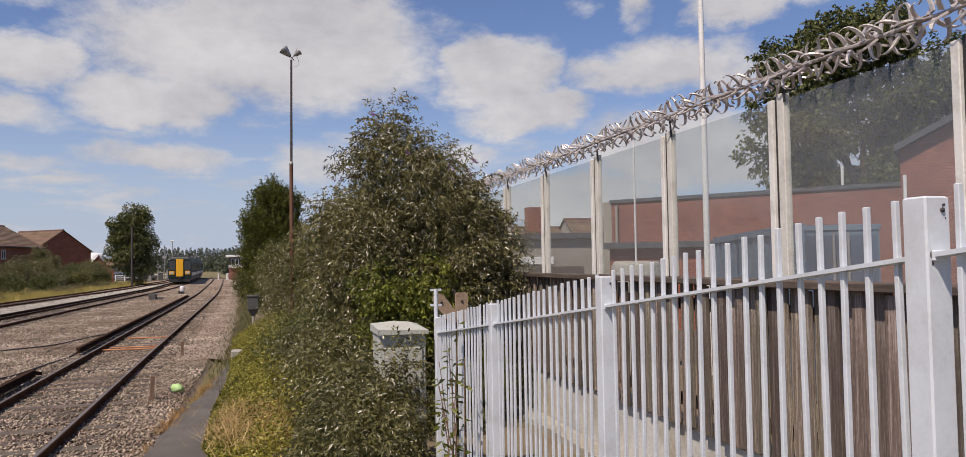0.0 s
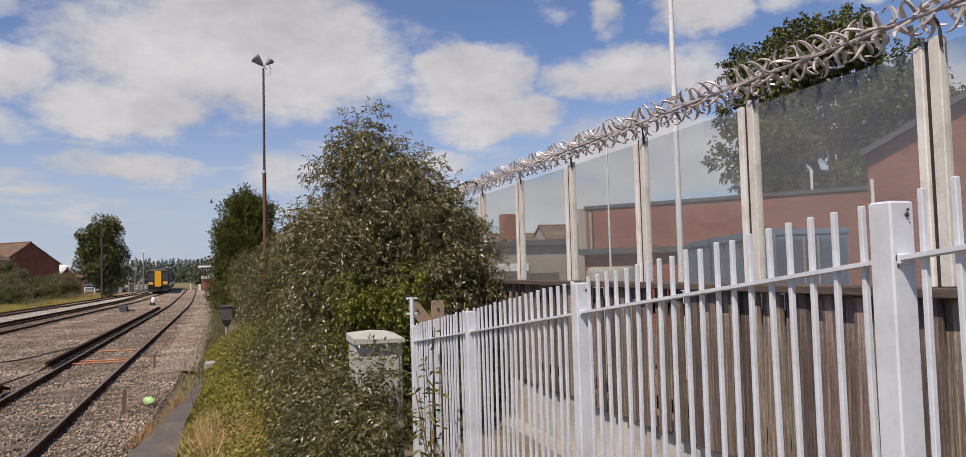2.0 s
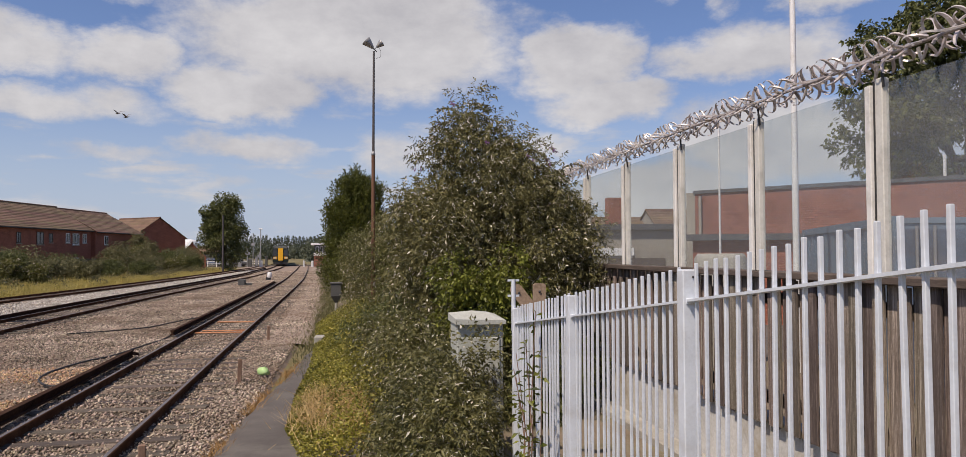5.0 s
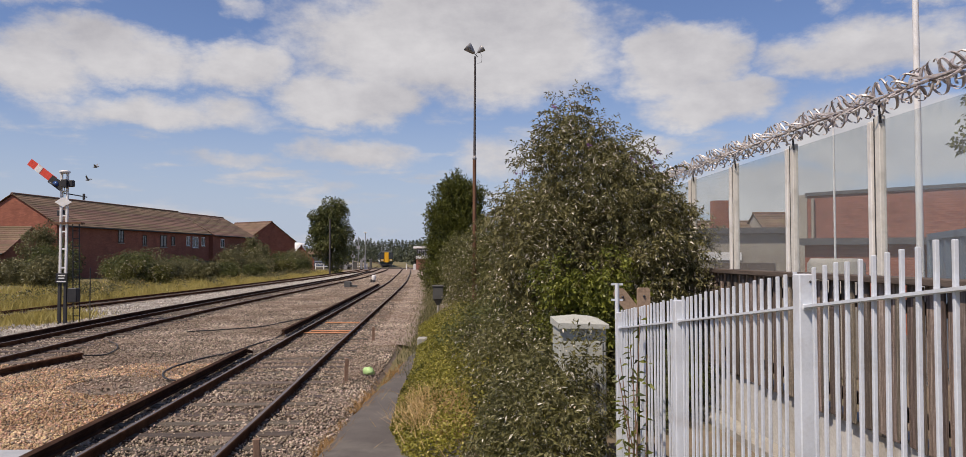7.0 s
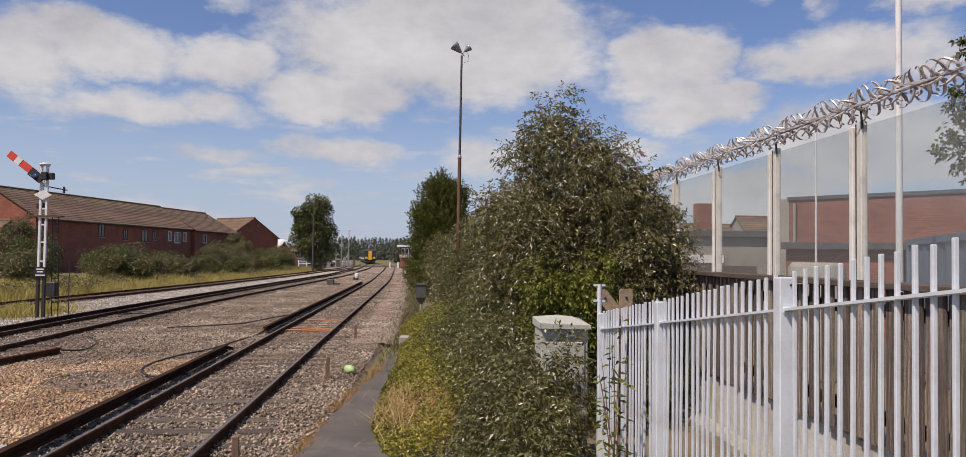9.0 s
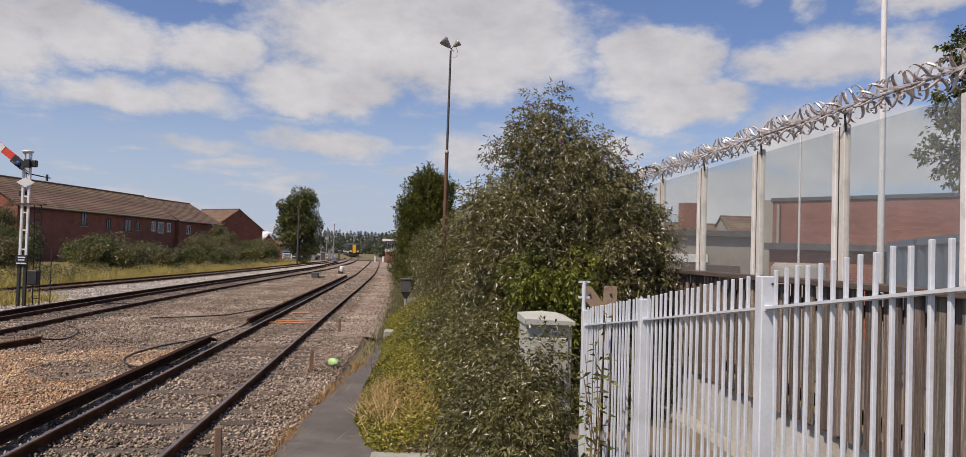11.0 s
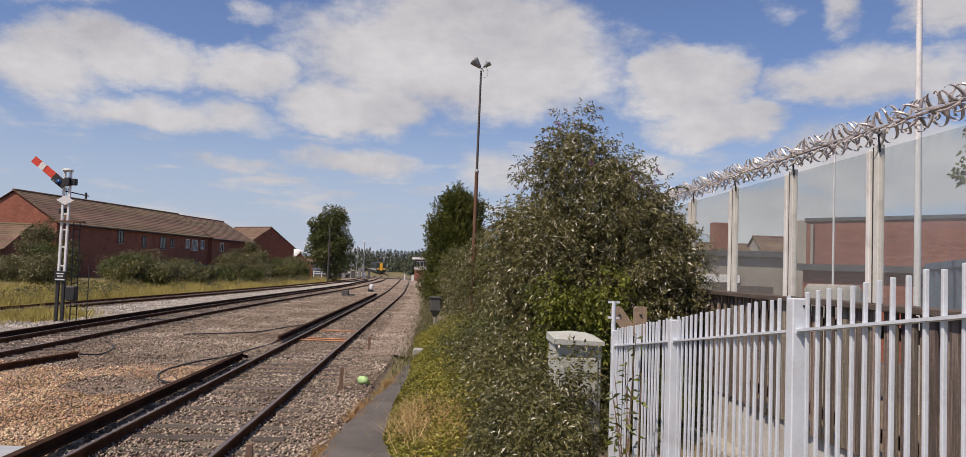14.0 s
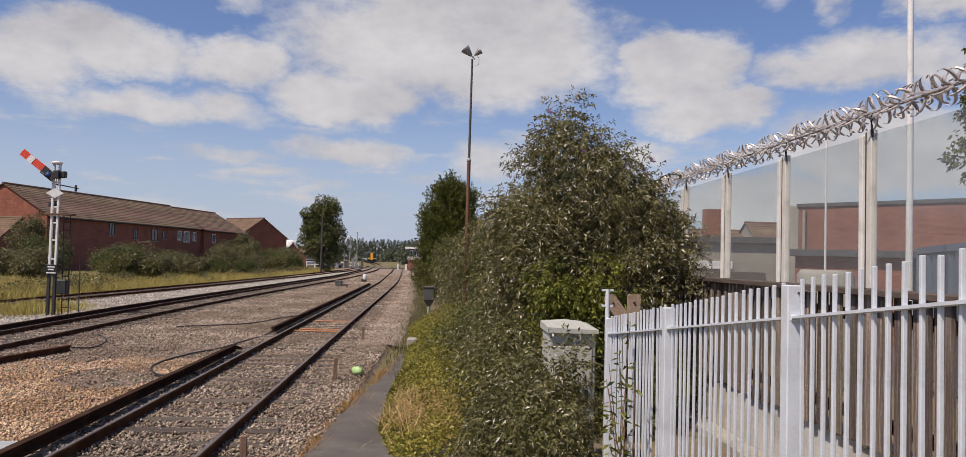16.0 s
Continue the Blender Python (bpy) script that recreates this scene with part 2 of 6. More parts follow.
def brickwork(name, cols, mortar, length=0.225, height=0.075):
    m = material(name, cols, 0.85, scale=1.2, fine=30, bump=0.0)
    tr = m.node_tree
    L = tr.links.new
    bsdf = tr.nodes["Principled BSDF"]
    src = bsdf.inputs["Base Color"].links[0].from_socket
    co = nd(tr, "ShaderNodeTexCoord")
    sep = nd(tr, "ShaderNodeSeparateXYZ")
    L(co.outputs["Object"], sep.inputs[0])
    cmb = nd(tr, "ShaderNodeCombineXYZ")
    L(calc(tr, "ADD", sep.outputs[0], sep.outputs[1]), cmb.inputs[0])
    L(sep.outputs[2], cmb.inputs[1])
    br = nd(tr, "ShaderNodeTexBrick", i_Scale=1.0)
    br.inputs["Brick Width"].default_value, br.inputs["Row Height"].default_value, br.inputs["Mortar Size"].default_value = length, height, 0.008
    br.inputs["Color1"].default_value, br.inputs["Color2"].default_value, br.inputs["Mortar"].default_value = (1, 1, 1, 1), (0.72, 0.72, 0.72, 1), (*mortar, 1)
    L(cmb.outputs[0], br.inputs["Vector"])
    mx = nd(tr, "ShaderNodeMix", data_type="RGBA", blend_type="MULTIPLY")
    mx.inputs["Factor"].default_value = 1.0
    L(src, mx.inputs["A"])
    L(br.outputs["Color"], mx.inputs["B"])
    L(mx.outputs["Result"], bsdf.inputs["Base Color"])
    b = nd(tr, "ShaderNodeBump", i_Strength=0.4, i_Distance=0.006)
    L(calc(tr, "SUBTRACT", 1.0, br.outputs["Fac"]), b.inputs["Height"])
    L(b.outputs[0], bsdf.inputs["Normal"])
    return m


M = {}
M["ballast"] = material("ballast_stone", [(0.128, 0.093, 0.066), (0.28, 0.221, 0.166), (0.51, 0.42, 0.335)], 0.9, scale=0.5, fine=25, bump=0.4, island=0.7, stain=((0.20, 0.135, 0.095), 0.75, 0.22))
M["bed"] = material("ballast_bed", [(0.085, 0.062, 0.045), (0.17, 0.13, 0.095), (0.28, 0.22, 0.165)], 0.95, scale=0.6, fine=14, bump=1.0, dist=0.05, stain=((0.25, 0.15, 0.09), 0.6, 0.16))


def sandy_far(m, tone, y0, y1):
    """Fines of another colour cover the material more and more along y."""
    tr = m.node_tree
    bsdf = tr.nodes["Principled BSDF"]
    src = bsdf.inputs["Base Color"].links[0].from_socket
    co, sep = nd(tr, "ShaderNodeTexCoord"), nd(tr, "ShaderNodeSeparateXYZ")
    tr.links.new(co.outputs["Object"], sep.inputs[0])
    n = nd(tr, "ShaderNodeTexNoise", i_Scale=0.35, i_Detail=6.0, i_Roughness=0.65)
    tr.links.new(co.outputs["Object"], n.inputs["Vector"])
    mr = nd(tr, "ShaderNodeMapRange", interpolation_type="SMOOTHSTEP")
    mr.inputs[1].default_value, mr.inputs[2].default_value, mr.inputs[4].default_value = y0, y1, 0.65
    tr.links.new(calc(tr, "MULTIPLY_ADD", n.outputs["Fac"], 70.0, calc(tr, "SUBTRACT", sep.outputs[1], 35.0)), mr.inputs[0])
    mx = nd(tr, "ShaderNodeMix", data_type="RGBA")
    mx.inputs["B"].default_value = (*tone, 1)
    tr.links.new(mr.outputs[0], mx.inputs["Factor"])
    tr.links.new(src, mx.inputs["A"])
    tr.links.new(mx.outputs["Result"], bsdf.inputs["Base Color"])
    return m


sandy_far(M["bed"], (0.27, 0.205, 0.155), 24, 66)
M["paleballast"] = material("fresh_pale_ballast", [(0.22, 0.195, 0.165), (0.42, 0.385, 0.335), (0.60, 0.56, 0.50)], 0.9, scale=0.8, fine=25, bump=0.4, island=0.4)
M["cess"] = material("pinkish_stone_dust", [(0.17, 0.125, 0.092), (0.27, 0.205, 0.158), (0.40, 0.32, 0.255)], 0.95, scale=0.9, fine=9, bump=0.8, dist=0.03, stain=((0.20, 0.16, 0.10), 0.5, 0.5))
M["redchip"] = material("reddish_gravel", [(0.20, 0.115, 0.060), (0.42, 0.270, 0.155), (0.64, 0.47, 0.31)], 0.9, scale=0.8, fine=25, bump=0.4, island=0.5)
M["rail"] = material("rusty_rail_steel", [(0.042, 0.020, 0.011), (0.085, 0.042, 0.024), (0.14, 0.075, 0.044)], 0.95, 0.0, scale=3, fine=80, bump=0.3, gloss=0.06)
M["railtop"] = material("polished_rail_head", [(0.14, 0.115, 0.10), (0.27, 0.235, 0.21)], 0.45, 0.6, scale=3, fine=50, bump=0.05)
M["conductor"] = material("dull_conductor_rail", [(0.024, 0.012, 0.008), (0.044, 0.024, 0.016), (0.074, 0.042, 0.028)], 0.95, 0.0, scale=3, fine=60, bump=0.3, gloss=0.06)
M["sleeper"] = material("weathered_sleeper_timber", [(0.035, 0.027, 0.021), (0.085, 0.065, 0.050), (0.15, 0.12, 0.095)], 0.9, scale=2, fine=40, stretch=(1, 8, 4), bump=0.6, ob_rand=0.25)
M["insul"] = material("porcelain_insulator", [(0.30, 0.28, 0.25), (0.45, 0.42, 0.38)], 0.5)
M["tarmac"] = material("worn_tarmac", [(0.062, 0.053, 0.046), (0.098, 0.085, 0.074), (0.14, 0.122, 0.106)], 0.93, scale=0.8, fine=120, bump=0.5, dist=0.005, stain=((0.17, 0.155, 0.13), 0.5, 1.4))
M["concrete"] = material("pale_concrete", [(0.25, 0.23, 0.195), (0.35, 0.33, 0.285), (0.43, 0.41, 0.365)], 0.9, scale=2, fine=50, bump=0.4, stain=((0.20, 0.19, 0.16), 0.5, 1.1))
M["whitewash"] = material("flaking_white_wall_paint", [(0.34, 0.33, 0.31), (0.50, 0.49, 0.46), (0.62, 0.61, 0.58)], 0.85, scale=1.5, fine=30, bump=0.4, stain=((0.30, 0.25, 0.17), 0.9, 0.9))
M["earth"] = material("dry_earth", [(0.10, 0.08, 0.05), (0.17, 0.13, 0.09), (0.24, 0.20, 0.14)], 0.95, scale=0.7, fine=20, bump=0.7, dist=0.03, stain=((0.08, 0.10, 0.03), 0.7, 0.5))
M["field"] = material("rough_grass_ground", [(0.085, 0.075, 0.025), (0.15, 0.125, 0.05), (0.24, 0.19, 0.09)], 0.95, scale=0.08, fine=3, bump=0.6, dist=0.06)
M["paintgrey"] = material("pale_blue_grey_paint", [(0.53, 0.57, 0.61), (0.60, 0.64, 0.68), (0.65, 0.69, 0.73)], 0.45, scale=3, fine=70, bump=0.12, dist=0.003, stain=((0.45, 0.44, 0.43), 0.45, 5.0))
M["chip"] = material("chipped_bare_steel", [(0.03, 0.03, 0.035), (0.08, 0.07, 0.07)], 0.7)
M["board"] = material("weathered_fence_timber", [(0.052, 0.038, 0.029), (0.165, 0.128, 0.100), (0.44, 0.37, 0.31)], 0.9, scale=2.5, fine=26, stretch=(18, 18, 0.7), bump=0.9, ob_rand=0.45, stain=((0.05, 0.036, 0.026), 0.6, 1.6))
M["cap"] = material("dark_capping_timber", [(0.04, 0.03, 0.024), (0.085, 0.062, 0.048), (0.13, 0.10, 0.08)], 0.9, scale=3, fine=30, stretch=(6, 0.6, 6), bump=0.6)
M["greypost"] = material("grey_coated_steel", [(0.50, 0.48, 0.42), (0.60, 0.58, 0.52), (0.68, 0.66, 0.60)], 0.5, 0.0, scale=1.5, fine=40, bump=0.1, stain=((0.25, 0.24, 0.20), 0.5, 2.0))
M["whitestrip"] = material("white_clamp_strip", [(0.66, 0.64, 0.59), (0.80, 0.78, 0.74)], 0.5, scale=3, fine=40, bump=0.1, stain=((0.35, 0.32, 0.27), 0.5, 4.0))
M["black"] = material("black_rubber", [(0.012, 0.012, 0.013), (0.03, 0.03, 0.03)], 0.6)
# galv: the pink-brown shading among the spikes is mixed into the steel colour
M["galv"] = material("bright_galvanised_steel", [(0.36, 0.31, 0.285), (0.56, 0.51, 0.48), (0.76, 0.72, 0.69)], 0.42, 0.35, scale=3, fine=40, bump=0.15, ob_rand=0.25, stain=((0.28, 0.20, 0.15), 0.5, 4.0))
M["glass"] = dusty_glass("dusty_screen_glass")
M["pane"] = material("dark_window_glass", [(0.02, 0.025, 0.03), (0.05, 0.055, 0.06)], 0.18, bump=0.0, gloss=0.8)
M["brick"] = brickwork("red_brick", [(0.22, 0.085, 0.06), (0.30, 0.12, 0.085), (0.35, 0.155, 0.11)], (0.55, 0.5, 0.45))
M["brick2"] = brickwork("brown_red_brick", [(0.25, 0.088, 0.055), (0.33, 0.118, 0.073), (0.39, 0.148, 0.092)], (0.6, 0.5, 0.42))
M["rooftile"] = material("brown_concrete_roof_tile", [(0.095, 0.058, 0.037), (0.150, 0.093, 0.060), (0.20, 0.128, 0.084)], 0.9, scale=0.6, fine=6, bump=0.3, ob_rand=0.18, stain=((0.16, 0.14, 0.06), 0.4, 0.35))
M["white"] = material("white_gloss_paint", [(0.70, 0.69, 0.66), (0.80, 0.79, 0.77)], 0.45, scale=4, fine=60, bump=0.1, stain=((0.45, 0.42, 0.36), 0.35, 3.0))
M["signalred"] = material("signal_red_enamel", [(0.62, 0.055, 0.028), (0.72, 0.085, 0.045)], 0.4, bump=0.05)
M["steelblack"] = material("black_painted_steel", [(0.015, 0.015, 0.017), (0.04, 0.038, 0.036)], 0.55)
M["bluelens"] = material("blue_green_lens", [(0.02, 0.05, 0.16), (0.03, 0.08, 0.22)], 0.2)
M["rust"] = material("rust_brown_pole_paint", [(0.085, 0.038, 0.020), (0.14, 0.065, 0.034), (0.20, 0.11, 0.06)], 0.8, 0.1, scale=2, fine=40, bump=0.4, stretch=(3, 3, 0.6))
M["poledark"] = material("dark_weathered_pole", [(0.05, 0.045, 0.045), (0.11, 0.095, 0.09)], 0.7, 0.2, scale=2, fine=30)
M["lampgrey"] = material("grey_lamp_housing", [(0.22, 0.22, 0.22), (0.38, 0.37, 0.36)], 0.5, 0.3)
M["bark"] = material("bark", [(0.05, 0.036, 0.025), (0.10, 0.075, 0.05), (0.15, 0.12, 0.085)], 0.95, scale=6, fine=40, stretch=(4, 4, 1), bump=0.8)
M["stake"] = material("old_stake_timber", [(0.13, 0.075, 0.05), (0.22, 0.135, 0.09), (0.28, 0.19, 0.14)], 0.9, scale=6, fine=60, stretch=(4, 4, 0.7), bump=0.5)
M["plank"] = material("brown_plank", [(0.20, 0.135, 0.085), (0.30, 0.215, 0.145), (0.37, 0.28, 0.20)], 0.85, scale=5, fine=40, bump=0.4)
M["cabinet"] = material("faded_green_grey_cabinet", [(0.28, 0.29, 0.25), (0.43, 0.44, 0.39), (0.56, 0.56, 0.51)], 0.6, scale=2, fine=50, bump=0.2, stain=((0.30, 0.29, 0.23), 0.5, 2.0))
M["boxgrey"] = material("grey_location_box_paint", [(0.055, 0.055, 0.05), (0.10, 0.098, 0.09)], 0.6)
M["bluesteel"] = material("faded_blue_container_paint", [(0.09, 0.13, 0.18), (0.13, 0.18, 0.235), (0.17, 0.225, 0.28)], 0.6, scale=1, fine=20, bump=0.15, stain=((0.20, 0.16, 0.13), 0.4, 1.5))
M["bluedark"] = material("dark_blue_container_paint", [(0.05, 0.075, 0.12), (0.085, 0.12, 0.18)], 0.6, scale=1, fine=20, stain=((0.14, 0.10, 0.08), 0.4, 1.5))
M["render"] = material("dirty_beige_render", [(0.23, 0.20, 0.16), (0.32, 0.29, 0.24), (0.38, 0.35, 0.29)], 0.9, scale=0.7, fine=12)
M["slate"] = material("dark_grey_roofing", [(0.055, 0.055, 0.06), (0.10, 0.10, 0.105)], 0.8)
M["yellow"] = material("warning_yellow_paint", [(0.74, 0.37, 0.012), (0.82, 0.44, 0.02)], 0.45, bump=0.0)
M["traindark"] = material("dark_green_train_paint", [(0.010, 0.018, 0.018), (0.020, 0.032, 0.030)], 0.6, bump=0.0, gloss=0.2)
M["trainpale"] = material("pale_train_panel", [(0.42, 0.45, 0.42), (0.55, 0.57, 0.54)], 0.4, bump=0.0)
M["trainroof"] = material("dusty_grey_train_roof", [(0.10, 0.11, 0.10), (0.17, 0.17, 0.16)], 0.85)
M["plate"] = material("grey_grating", [(0.36, 0.37, 0.37), (0.50, 0.51, 0.51)], 0.6, 0.3)
M["orange"] = material("faded_orange_conduit", [(0.42, 0.16, 0.06), (0.58, 0.27, 0.13)], 0.7)
M["lime"] = material("lime_green_plastic", [(0.36, 0.56, 0.20), (0.50, 0.70, 0.32)], 0.5)
M["feather"] = material("grey_white_feathers", [(0.10, 0.10, 0.11), (0.30, 0.30, 0.31)], 0.8)
M["signblack"] = material("black_sign_enamel", [(0.012, 0.012, 0.014), (0.022, 0.022, 0.024)], 0.4)
M["buddleia"] = foliage("buddleia_leaves", (0.030, 0.030, 0.009), (0.26, 0.235, 0.090), (0.66, 0.60, 0.49), 0.065)
M["weeds"] = foliage("grey_green_weed_leaves", (0.035, 0.040, 0.010), (0.22, 0.205, 0.055), (0.60, 0.52, 0.38), 0.05)
M["silverweed"] = foliage("silver_backed_weed_leaves", (0.028, 0.034, 0.011), (0.225, 0.205, 0.075), (0.62, 0.58, 0.47), 0.045)
M["ivy"] = foliage("yellow_green_bramble_leaves", (0.045, 0.050, 0.008), (0.36, 0.325, 0.050), (0.50, 0.41, 0.10), 0.08)
M["bright"] = foliage("fresh_green_leaves", (0.025, 0.036, 0.006), (0.24, 0.255, 0.035))
M["shrub"] = foliage("dark_shrub_leaves", (0.016, 0.022, 0.005), (0.19, 0.18, 0.048), (0.50, 0.46, 0.30), 0.04)
M["conifer"] = foliage("conifer_sprays", (0.010, 0.018, 0.004), (0.170, 0.180, 0.030))
M["oak"] = foliage("broadleaf_crown_leaves", (0.016, 0.024, 0.007), (0.180, 0.190, 0.055))
M["hedge"] = foliage("grey_hedge_leaves", (0.040, 0.044, 0.014), (0.25, 0.225, 0.100))
M["drygrass"] = foliage("dry_grass_blades", (0.42, 0.28, 0.11), (0.68, 0.49, 0.24))
M["verge"] = foliage("yellow_green_verge_grass", (0.26, 0.215, 0.05), (0.55, 0.455, 0.145))
M["farwood"] = foliage("distant_wood_leaves", (0.062, 0.078, 0.050), (0.135, 0.148, 0.090))
M["rustweed"] = foliage("orange_brown_weeds", (0.24, 0.12, 0.035), (0.42, 0.26, 0.10))
M["flower"] = foliage("purple_flower_spikes", (0.12, 0.05, 0.14), (0.26, 0.13, 0.28))


# ---- mesh helpers ----
def fast(name, V, F):
    """A mesh from numpy arrays: vertices (n, 3), faces (m, 3 or 4)."""
    V, F = np.asarray(V, np.float32), np.asarray(F, np.int32)
    me = bpy.data.meshes.new(name)
    me.vertices.add(len(V))
    me.vertices.foreach_set("co", V.ravel())
    me.loops.add(F.size)
    me.loops.foreach_set("vertex_index", F.ravel())
    me.polygons.add(len(F))
    me.polygons.foreach_set("loop_start", np.arange(0, F.size, F.shape[1], dtype=np.int32))
    me.update(calc_edges=True)
    return me


class Build:
    """Collects simple solids into one mesh."""

    def __init__(self):
        self.v, self.f, self.s = [], [], []

    def add(self, vs, fs, smooth=False):
        k = len(self.v)
        self.v += [tuple(p) for p in vs]
        self.f += [tuple(i + k for i in q) for q in fs]
        self.s += [smooth] * len(fs)
        return self

    def box(self, x0, x1, y0, y1, z0, z1, m=None, c=0.0):
        """A box, its upright edges and rims cut back by c."""
        if c:
            vs = []
            for z, d in ((z0, c), (z0 + c, 0), (z1 - c, 0), (z1, c)):
                a, b, e, g = x0 + d, x1 - d, y0 + d, y1 - d
                vs += [(a + c, e, z), (b - c, e, z), (b, e + c, z), (b, g - c, z), (b - c, g, z), (a + c, g, z), (a, g - c, z), (a, e + c, z)]
            fs = [tuple(range(7, -1, -1)), tuple(range(24, 32))]
            for r in range(3):
                fs += [(r * 8 + i, r * 8 + (i + 1) % 8, r * 8 + 8 + (i + 1) % 8, r * 8 + 8 + i) for i in range(8)]
        else:
            vs = [(x0, y0, z0), (x1, y0, z0), (x1, y1, z0), (x0, y1, z0), (x0, y0, z1), (x1, y0, z1), (x1, y1, z1), (x0, y1, z1)]
            fs = [(3, 2, 1, 0), (4, 5, 6, 7), (0, 1, 5, 4), (1, 2, 6, 5), (2, 3, 7, 6), (3, 0, 4, 7)]
        if m is not None:
            vs = [m @ Vector(p) for p in vs]
        return self.add(vs, fs)

    def tube(self, pts, radii, n=8, caps=True):
        pts = [Vector(p) for p in pts]
        rings = []
        for i, p in enumerate(pts):
            d = (pts[min(i + 1, len(pts) - 1)] - pts[max(i - 1, 0)]).normalized()
            a = d.orthogonal().normalized() if abs(d.z) < 0.9 else Vector((1, 0, 0)).cross(d).normalized()
            b = d.cross(a)
            r = radii[i] if isinstance(radii, (list, tuple)) else radii
            rings += [p + (a * math.cos(6.2832 * k / n) + b * math.sin(6.2832 * k / n)) * r for k in range(n)]
        fs = [(i * n + k, i * n + (k + 1) % n, (i + 1) * n + (k + 1) % n, (i + 1) * n + k) for i in range(len(pts) - 1) for k in range(n)]
        self.add(rings, fs, True)
        if caps:
            e = (len(pts) - 1) * n
            self.add([rings[k] for k in range(n)], [tuple(range(n - 1, -1, -1))])
            self.add([rings[e + k] for k in range(n)], [tuple(range(n))])
        return self

    def sweep(self, profile, frames):
        """profile: closed list of (side, up); frames: list of (point, side vector)."""
        n = len(profile)
        vs = [Vector(p) + Vector(s) * a + Vector((0, 0, b)) for p, s in frames for a, b in profile]
        fs = [(i * n + k, i * n + (k + 1) % n, (i + 1) * n + (k + 1) % n, (i + 1) * n + k) for i in range(len(frames) - 1) for k in range(n)]
        e = (len(frames) - 1) * n
        fs += [tuple(range(n - 1, -1, -1)), tuple(range(e, e + n))]
        return self.add(vs, fs)

    def lathe(self, prof, n=12, at=(0, 0, 0)):
        """prof: (radius, height) from below."""
        vs = [(at[0] + r * math.cos(6.2832 * k / n), at[1] + r * math.sin(6.2832 * k / n), at[2] + z) for r, z in prof for k in range(n)]
        fs = [(i * n + k, i * n + (k + 1) % n, (i + 1) * n + (k + 1) % n, (i + 1) * n + k) for i in range(len(prof) - 1) for k in range(n)]
        fs += [tuple(range(n - 1, -1, -1)), tuple(range((len(prof) - 1) * n, len(prof) * n))]
        return self.add(vs, fs, True)

    def mesh(self, name, mat):
        me = bpy.data.meshes.new(name)
        me.from_pydata(self.v, [], self.f)
        me.polygons.foreach_set("use_smooth", self.s)
        me.materials.append(mat)
        me.update()
        return me


def thing(name, at, label, category, group="", kind="", turn=0.0):
    ob = new(name)
    ob.matrix_basis = pose(*at, 0, 0, turn)
    return tagged(ob, label, category, group, kind)


def part(name, built, mat, parent, label="", at=None):
    """Links a built solid, or a ready mesh, as one mesh object under a thing or a part."""
    me = built.mesh(name, mat) if isinstance(built, Build) else built
    if not me.materials and mat:
        me.materials.append(mat)
    ob = new(name, me)
    ob.parent = parent
    if at is not None:
        ob.matrix_basis = at
    return tagged(ob, label)


def single(name, built, mat, label, category, group="", kind="", at=None):
    me = built.mesh(name, mat) if isinstance(built, Build) else built
    if not me.materials:
        me.materials.append(mat)
    ob = new(name, me)
    if at is not None:
        ob.matrix_basis = at
    return tagged(ob, label, category, group, kind)


RNG = np.random.default_rng(7)


def unit(a):
    return a / np.maximum(np.linalg.norm(a, axis=1, keepdims=True), 1e-6)


def leaf_mesh(name, P, D, length, width, fold=0.25):
    """Folded pointed leaves at P along D."""
    n = len(P)
    D = unit(D)
    side = unit(np.cross(D, RNG.normal(size=(n, 3))))
    up = np.cross(side, D)
    ln = length * RNG.uniform(0.6, 1.35, (n, 1))
    w = width * RNG.uniform(0.7, 1.3, (n, 1))
    mid = P + D * ln * 0.45
    droop = np.zeros((n, 3))
    droop[:, 2] = -0.22 * ln[:, 0]
    V = np.stack([P, mid + side * w + up * w * fold, P + D * ln + droop, mid - side * w + up * w * fold], 1).reshape(-1, 3)
    k = np.arange(n)[:, None] * 4
    F = np.concatenate([k + np.array([[0, 1, 2]]), k + np.array([[0, 2, 3]])], 0)
    return fast(name, V, F)


def blade_mesh(name, P, height, width, lean=0.35):
    """Grass blades rising from P."""
    n = len(P)
    ang = RNG.uniform(0, 6.283, n)
    side = np.stack([np.cos(ang), np.sin(ang), np.zeros(n)], 1)
    h = height * RNG.uniform(0.45, 1.3, (n, 1))
    tip = P + RNG.normal(size=(n, 3)) * lean * h * np.array([[1, 1, 0]]) + np.array([[0, 0, 1]]) * h
    V = np.stack([P - side * width, P + side * width, tip], 1).reshape(-1, 3)
    return fast(name, V, np.arange(3 * n).reshape(-1, 3))


def lobes_points(lobes, n, inner=0.5):
    """Points in the outer shell of ellipsoid lobes (x, y, z, rx, ry, rz), with the outward way."""
    lobes = np.array(lobes, float)
    area = (lobes[:, 3] * lobes[:, 4] * lobes[:, 5]) ** (2 / 3)
    pick = RNG.choice(len(lobes), n, p=area / area.sum())
    d = unit(RNG.normal(size=(n, 3)))
    r = RNG.uniform(inner ** 3, 1.12, (n, 1)) ** (1 / 3)
    P = lobes[pick, :3] + d * r * lobes[pick, 3:6]
    keep = P[:, 2] > 0.02
    return P[keep], d[keep]


